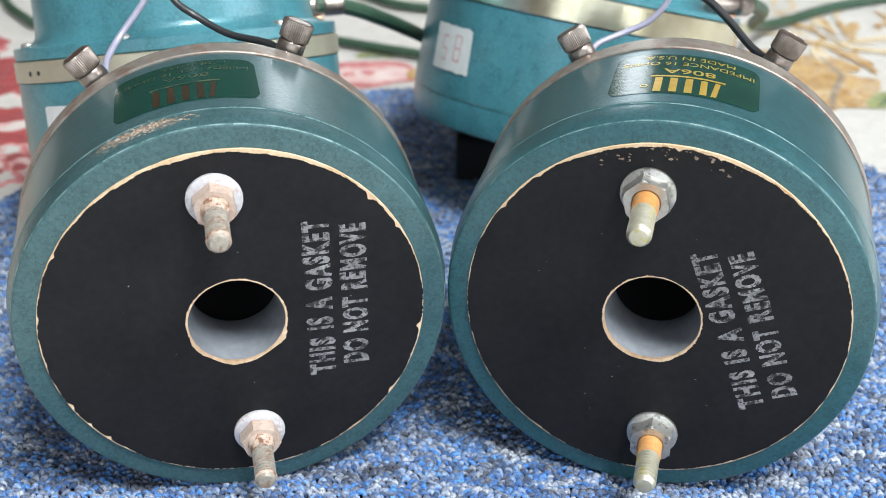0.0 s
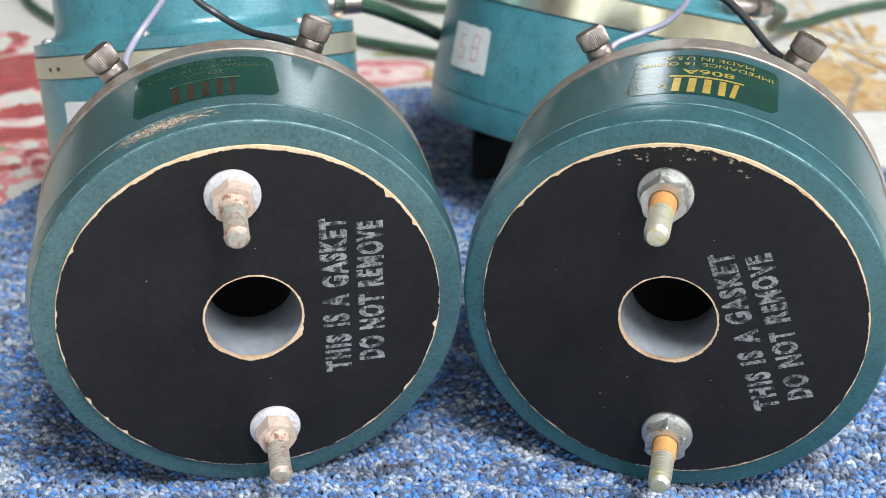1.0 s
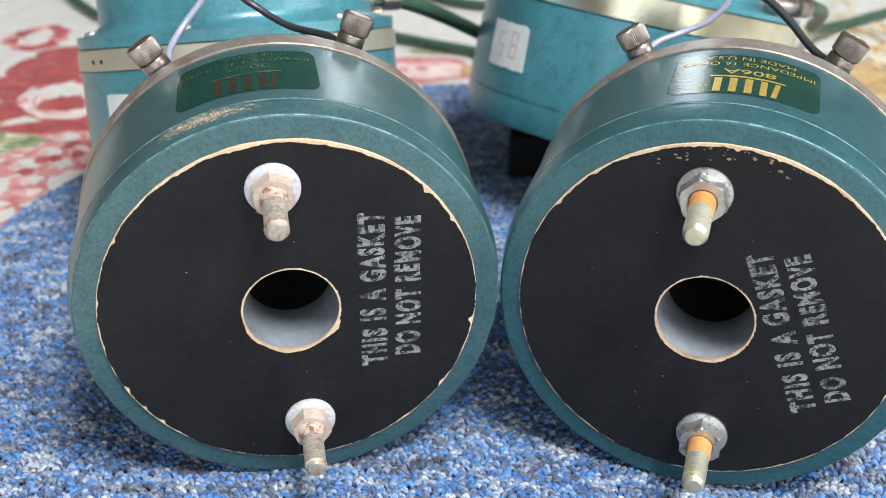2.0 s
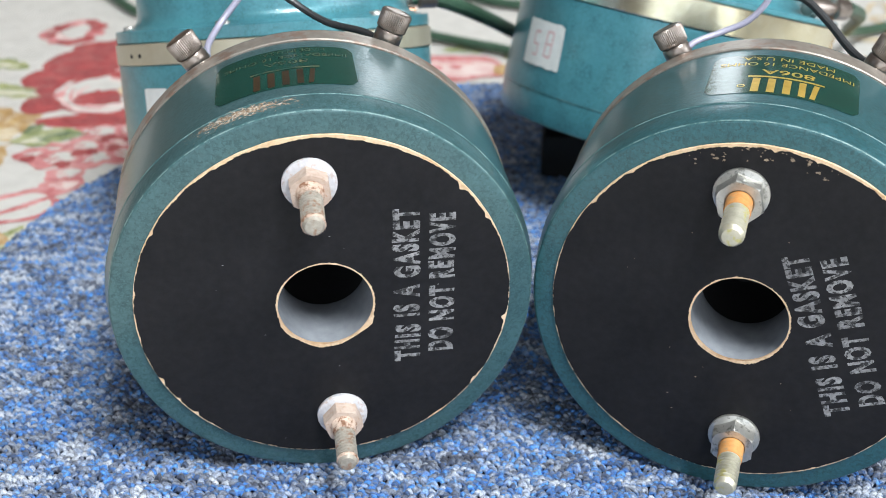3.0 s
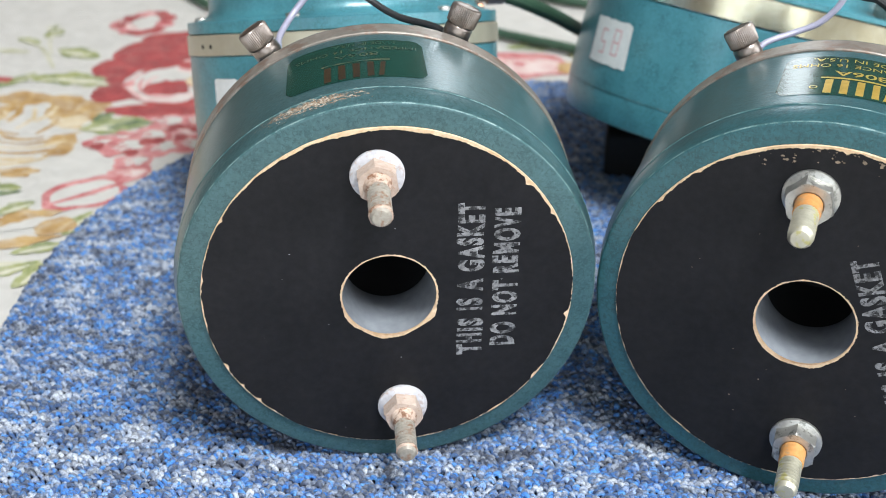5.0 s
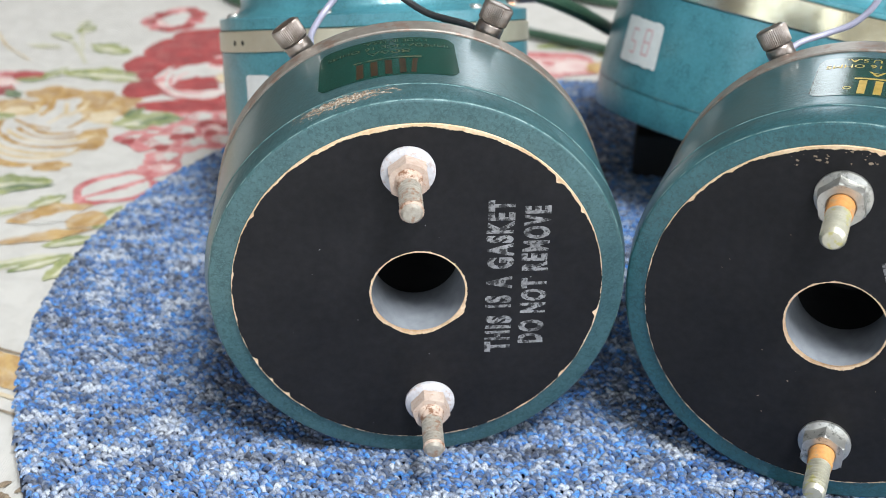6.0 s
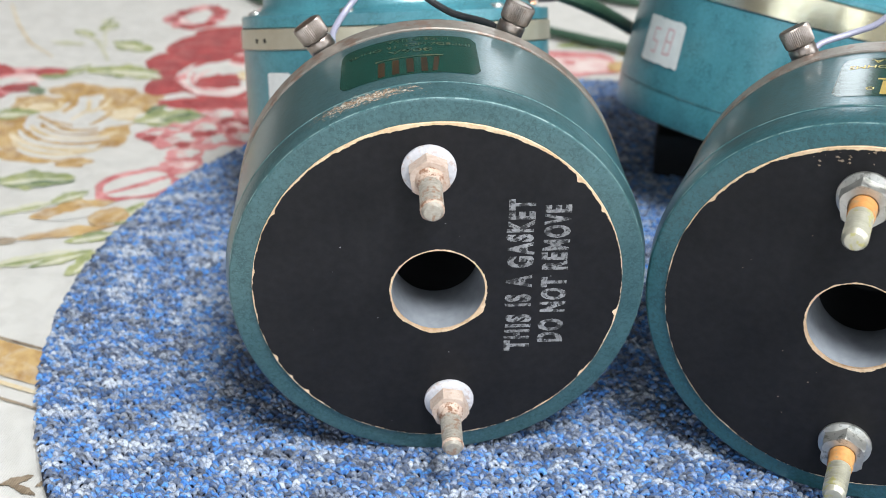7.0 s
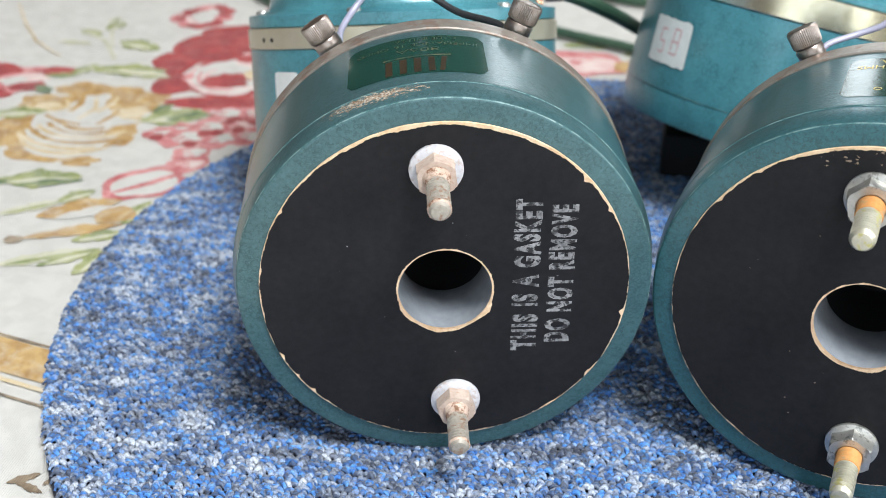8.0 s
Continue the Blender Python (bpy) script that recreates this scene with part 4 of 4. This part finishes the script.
# the driver with yellow zinc studs
right, _ = driver_body("compression_driver", facing(57.65, 259.6, -14.13, 0.1), "teal driver lying on its side, black gasket, yellow zinc studs", TEAL, BARE, 9.0, 50.2, plate=8.0, ledge=1.8)
g = gasket_face(right, 50.75, [(84, 75, -0.55), (88, 1.2, -0.6), (100, 1.5, -0.5), (76, 1.0, -0.5), (12, 1.2, -0.5), (145, 2, -0.5), (130, 1, -0.4)], [(215, 40, 0.5), (285, 30, 0.4)], 4.7)
stamped(g, "THIS IS A GASKET", (32.6, -22.6), 112.2, 49.6, 6.9, 5.0)
stamped(g, "DO NOT REMOVE", (40.4, -17.2), 112.6, 45.0, 6.8, 6.0)
rnd = random.Random(4)
for k in range(44):
    a, rr = radians(68 + 46 * rnd.random()), 49.6 - 3.4 * rnd.random() ** 1.6
    n = rnd.randint(5, 8)
    w = 0.12 + 0.6 * rnd.random() ** 2
    part("paint_chip", flat([(rr * math.cos(a) + w * (0.4 + 0.9 * rnd.random()) * math.cos(6.28 * i / n), rr * math.sin(a) + 0.7 * w * (0.4 + 0.9 * rnd.random()) * math.sin(6.28 * i / n), 0.09) for i in range(n)], [tuple(range(n))]), CHIP, g, smooth=False)
for k in range(14):
    a, rr = 6.28 * rnd.random(), 17 + 30 * rnd.random()
    w = 0.12 + 0.2 * rnd.random()
    part("paint_chip", flat([(rr * math.cos(a) + w * math.cos(1.25 * i), rr * math.sin(a) + w * rnd.random() * math.sin(1.25 * i), 0.09) for i in range(5)], [tuple(range(5))]), CHIP, g, smooth=False)
mounting_stud(right, -4.6, 37.2, 24.6, False, 14)
mounting_stud(right, 3.7, -37.2, 24.0, False, 2)
decal = part("decal", drum_patch(58.26, 70.0, 108.6, 15.4, 45.0), DECAL, right, "dark green nameplate decal")
part("printed_mark", drum_bars(MARK, 58.34, 80.0, 97.6, 26.6, 10.0), GOLD, decal, "gold maker's mark")
part("printed_line", drum_bars(((0, 1, 0, 1, 0),), 58.34, 79.2, 98.4, 28.4, 1.1), GOLD, decal)
part("printed_ring", moved(lathe([(0.75, 0), (1.05, 0)], 20), Matrix.Translation(on_drum(58.36, 99.6, 20.6)) @ pose(0, 0, 0, 0, 0, 9.6) @ pose(0, 0, 0, -90)), GOLD, decal)
part("printed_text", drum_text("806A", 58.34, 81.8, 95.4, 33.4, 3.6, 0.01), GOLD, decal)
part("printed_text", drum_text("IMPEDANCE 16 OHMS", 58.34, 71.6, 106.4, 38.8, 2.6), GOLD, decal)
part("printed_text", drum_text("MADE IN U.S.A.", 58.34, 77.0, 101.4, 43.2, 2.6), GOLD, decal)
for a in (64.6, 122.4):
    terminal(right, a, 63.0, 55.0)

# the upright driver
m = pose(-0.09085, 0.39375, 0.024, -17.7, -5.93, 0) @ pose(0, 0, 0, 180, 0, 0)
up1, _ = driver_body("compression_driver", m, "teal driver standing upright on its studs, cream rear plate", TEAL_LIT, CREAM_STEEL, 9.0, 50.3, cap_r=50.0, plate=7.4, ledge=4.6)
gasket_face(up1, 50.5, [], [], 9.1)
for u, n in ((-38.0, 19.5), (38.0, 22.0)):
    mounting_stud(up1, u, 0, n, True, 10)
# its local angles run the other way about the vertical
part("price_sticker", drum_patch(58.4, 116.5, 129, 27, 42.5, 0.5, 10), PAPER, up1, "white paper sticker")
for a in (135.0, 129.3):
    part("rivet", moved(lathe([(0.8, -0.05), (0.8, 0.15), (0, 0.2)], 12), Matrix.Translation(on_drum(58.7, a, 53.6)) @ pose(0, 0, 0, 0, 0, a - 90) @ pose(0, 0, 0, -90)), PLUG, up1)

# the larger driver, tipped back on the prop
K = 1.10
m = pose(0.0502, 0.458, 0.0235, -14.2, 10.95, 0) @ pose(0, 0, 0, 180, 0, 0)
up2, _ = driver_body("compression_driver", m, "larger teal driver tipped back on its rim, polished rear plate", TEAL_LIT, BRASSY, 12.9, 51.1, 58.0 * K, plate=9.6)
part("face_disc", lathe([(0, -1.0), (52 * K, -1.0), (52 * K, 0), (0, 0.1)], 96), GASKET, up2)
sticker = part("price_sticker", drum_patch(58.5 * K, 136.5, 156.5, 22.7, 40.3, 0.5, 24, 0.55), PAPER, up2, "torn white paper price sticker")
for a0, a1, o0, o1 in ((151.5, 152.1, 31, 36), (148.8, 152.1, 35.4, 36.2), (148.8, 149.4, 26.5, 31), (148.8, 152.1, 30.6, 31.4), (149.0, 152.0, 26.4, 27.2),
                       (141.5, 142.1, 27, 37), (144.6, 145.2, 27, 37), (141.5, 145.2, 36.4, 37.2), (141.5, 145.2, 31.6, 32.4), (141.5, 145.2, 26.8, 27.6)):
    part("pen_stroke", drum_patch(58.58 * K, a0, a1, o0, o1, 0.1, 4), PINK_INK, sticker)

prop = part("prop_block", box(8, 62, 459, 482, 0.6, 21, 1.5), RUBBER)
tagged(prop, "black rubber block under the tipped driver", "block")


# ---- wires and cables ----
def wire(name, points, radius, material, label):
    return tagged(part(name, tube_along(points, radius), material), label, "cable")


wire("wire", [(-94, 308, 107), (-95.5, 316, 108.5), (-93.5, 325, 112.5), (-87, 331, 121), (-80, 334, 133), (-80, 348, 146), (-92, 372, 140), (-98, 380, 131)], 1.0, WHITE_WIRE, "thin pale lilac wire on a binding post")
wire("wire", [(-44, 316, 111), (-50, 322, 112), (-62, 328, 112.5), (-72, 332, 116.5), (-79, 333, 122), (-86, 340, 133), (-94, 360, 136), (-98, 376, 131)], 1.1, BLACK_WIRE, "thin black wire on a binding post")
wire("wire", [(43.6, 326, 107), (47.5, 330, 110), (55.5, 333, 112.5), (63, 334, 116), (68.5, 335, 123), (72, 338, 135), (80, 352, 142), (92, 380, 134)], 0.95, WHITE_WIRE, "thin pale lilac wire on a binding post")
wire("wire", [(97, 315, 110), (95, 321, 109.5), (91.5, 326, 111.5), (86, 332, 117), (79, 336, 122.5), (72, 338, 124), (64, 342, 132), (68, 356, 140), (80, 378, 136)], 1.2, BLACK_WIRE, "thin black wire on a binding post")
wire("cable", [(-56, 436, 86), (-40, 441, 86), (-22, 460, 74), (-4, 505, 50), (16, 560, 20), (40, 610, 2), (80, 660, -1)], 3.0, GREEN_CABLE, "dark green rubber cable from a terminal")
wire("cable", [(-150, 700, -1), (-80, 660, -1), (-20, 632, -1), (30, 615, -1), (110, 640, -1)], 2.8, GREEN_CABLE, "dark green rubber cable lying on the cloth")
wire("cable", [(125, 455, 84), (150, 520, 60), (180, 640, 14), (212, 690, 0), (260, 728, -1), (330, 760, -1)], 3.0, GREEN_CABLE, "dark green rubber cable from a terminal")
wire("cable", [(-70, 770, -1), (-32, 724, -1), (10, 712, -1), (60, 720, -1), (130, 760, -1)], 2.8, GREEN_CABLE, "dark green rubber cable lying on the cloth")
wire("cable", [(-310, 790, -1), (-276, 718, -1), (-257, 690, -1), (-236, 668, -1), (-200, 652, -1), (-150, 660, -1)], 2.8, GREEN_CABLE, "dark green rubber cable lying on the cloth")


def loose_connector(points, label):
    a, b = (Vector(q) for q in points)
    way = (b - a).to_track_quat("Z", "Y").to_matrix().to_4x4()
    n = (b - a).length
    ob = part("cable_clamp", moved(lathe([(0, 0), (3.4, 0), (3.8, 0.6), (3.8, n * 0.45), (2.8, n * 0.5), (2.8, n * 0.62), (4.2, n * 0.66), (4.2, n * 0.96), (3.6, n), (0, n)], 40), Matrix.Translation(a) @ way), NICKEL)
    part("strands", moved(lathe([(0, -3), (1.4, -3), (1.8, 0), (0, 0.2)], 12), Matrix.Translation(a + (b - a) * 0.6 - Vector((0, 0, 5))) @ way), COPPER, ob, "bare copper strands")
    return tagged(ob, label, "connector")


loose_connector([(-58, 434, 87), (-38, 441, 86.5)], "round metal binding post holding a green cable")
loose_connector([(106, 440, 88), (124, 452, 84)], "round metal binding post holding a green cable")
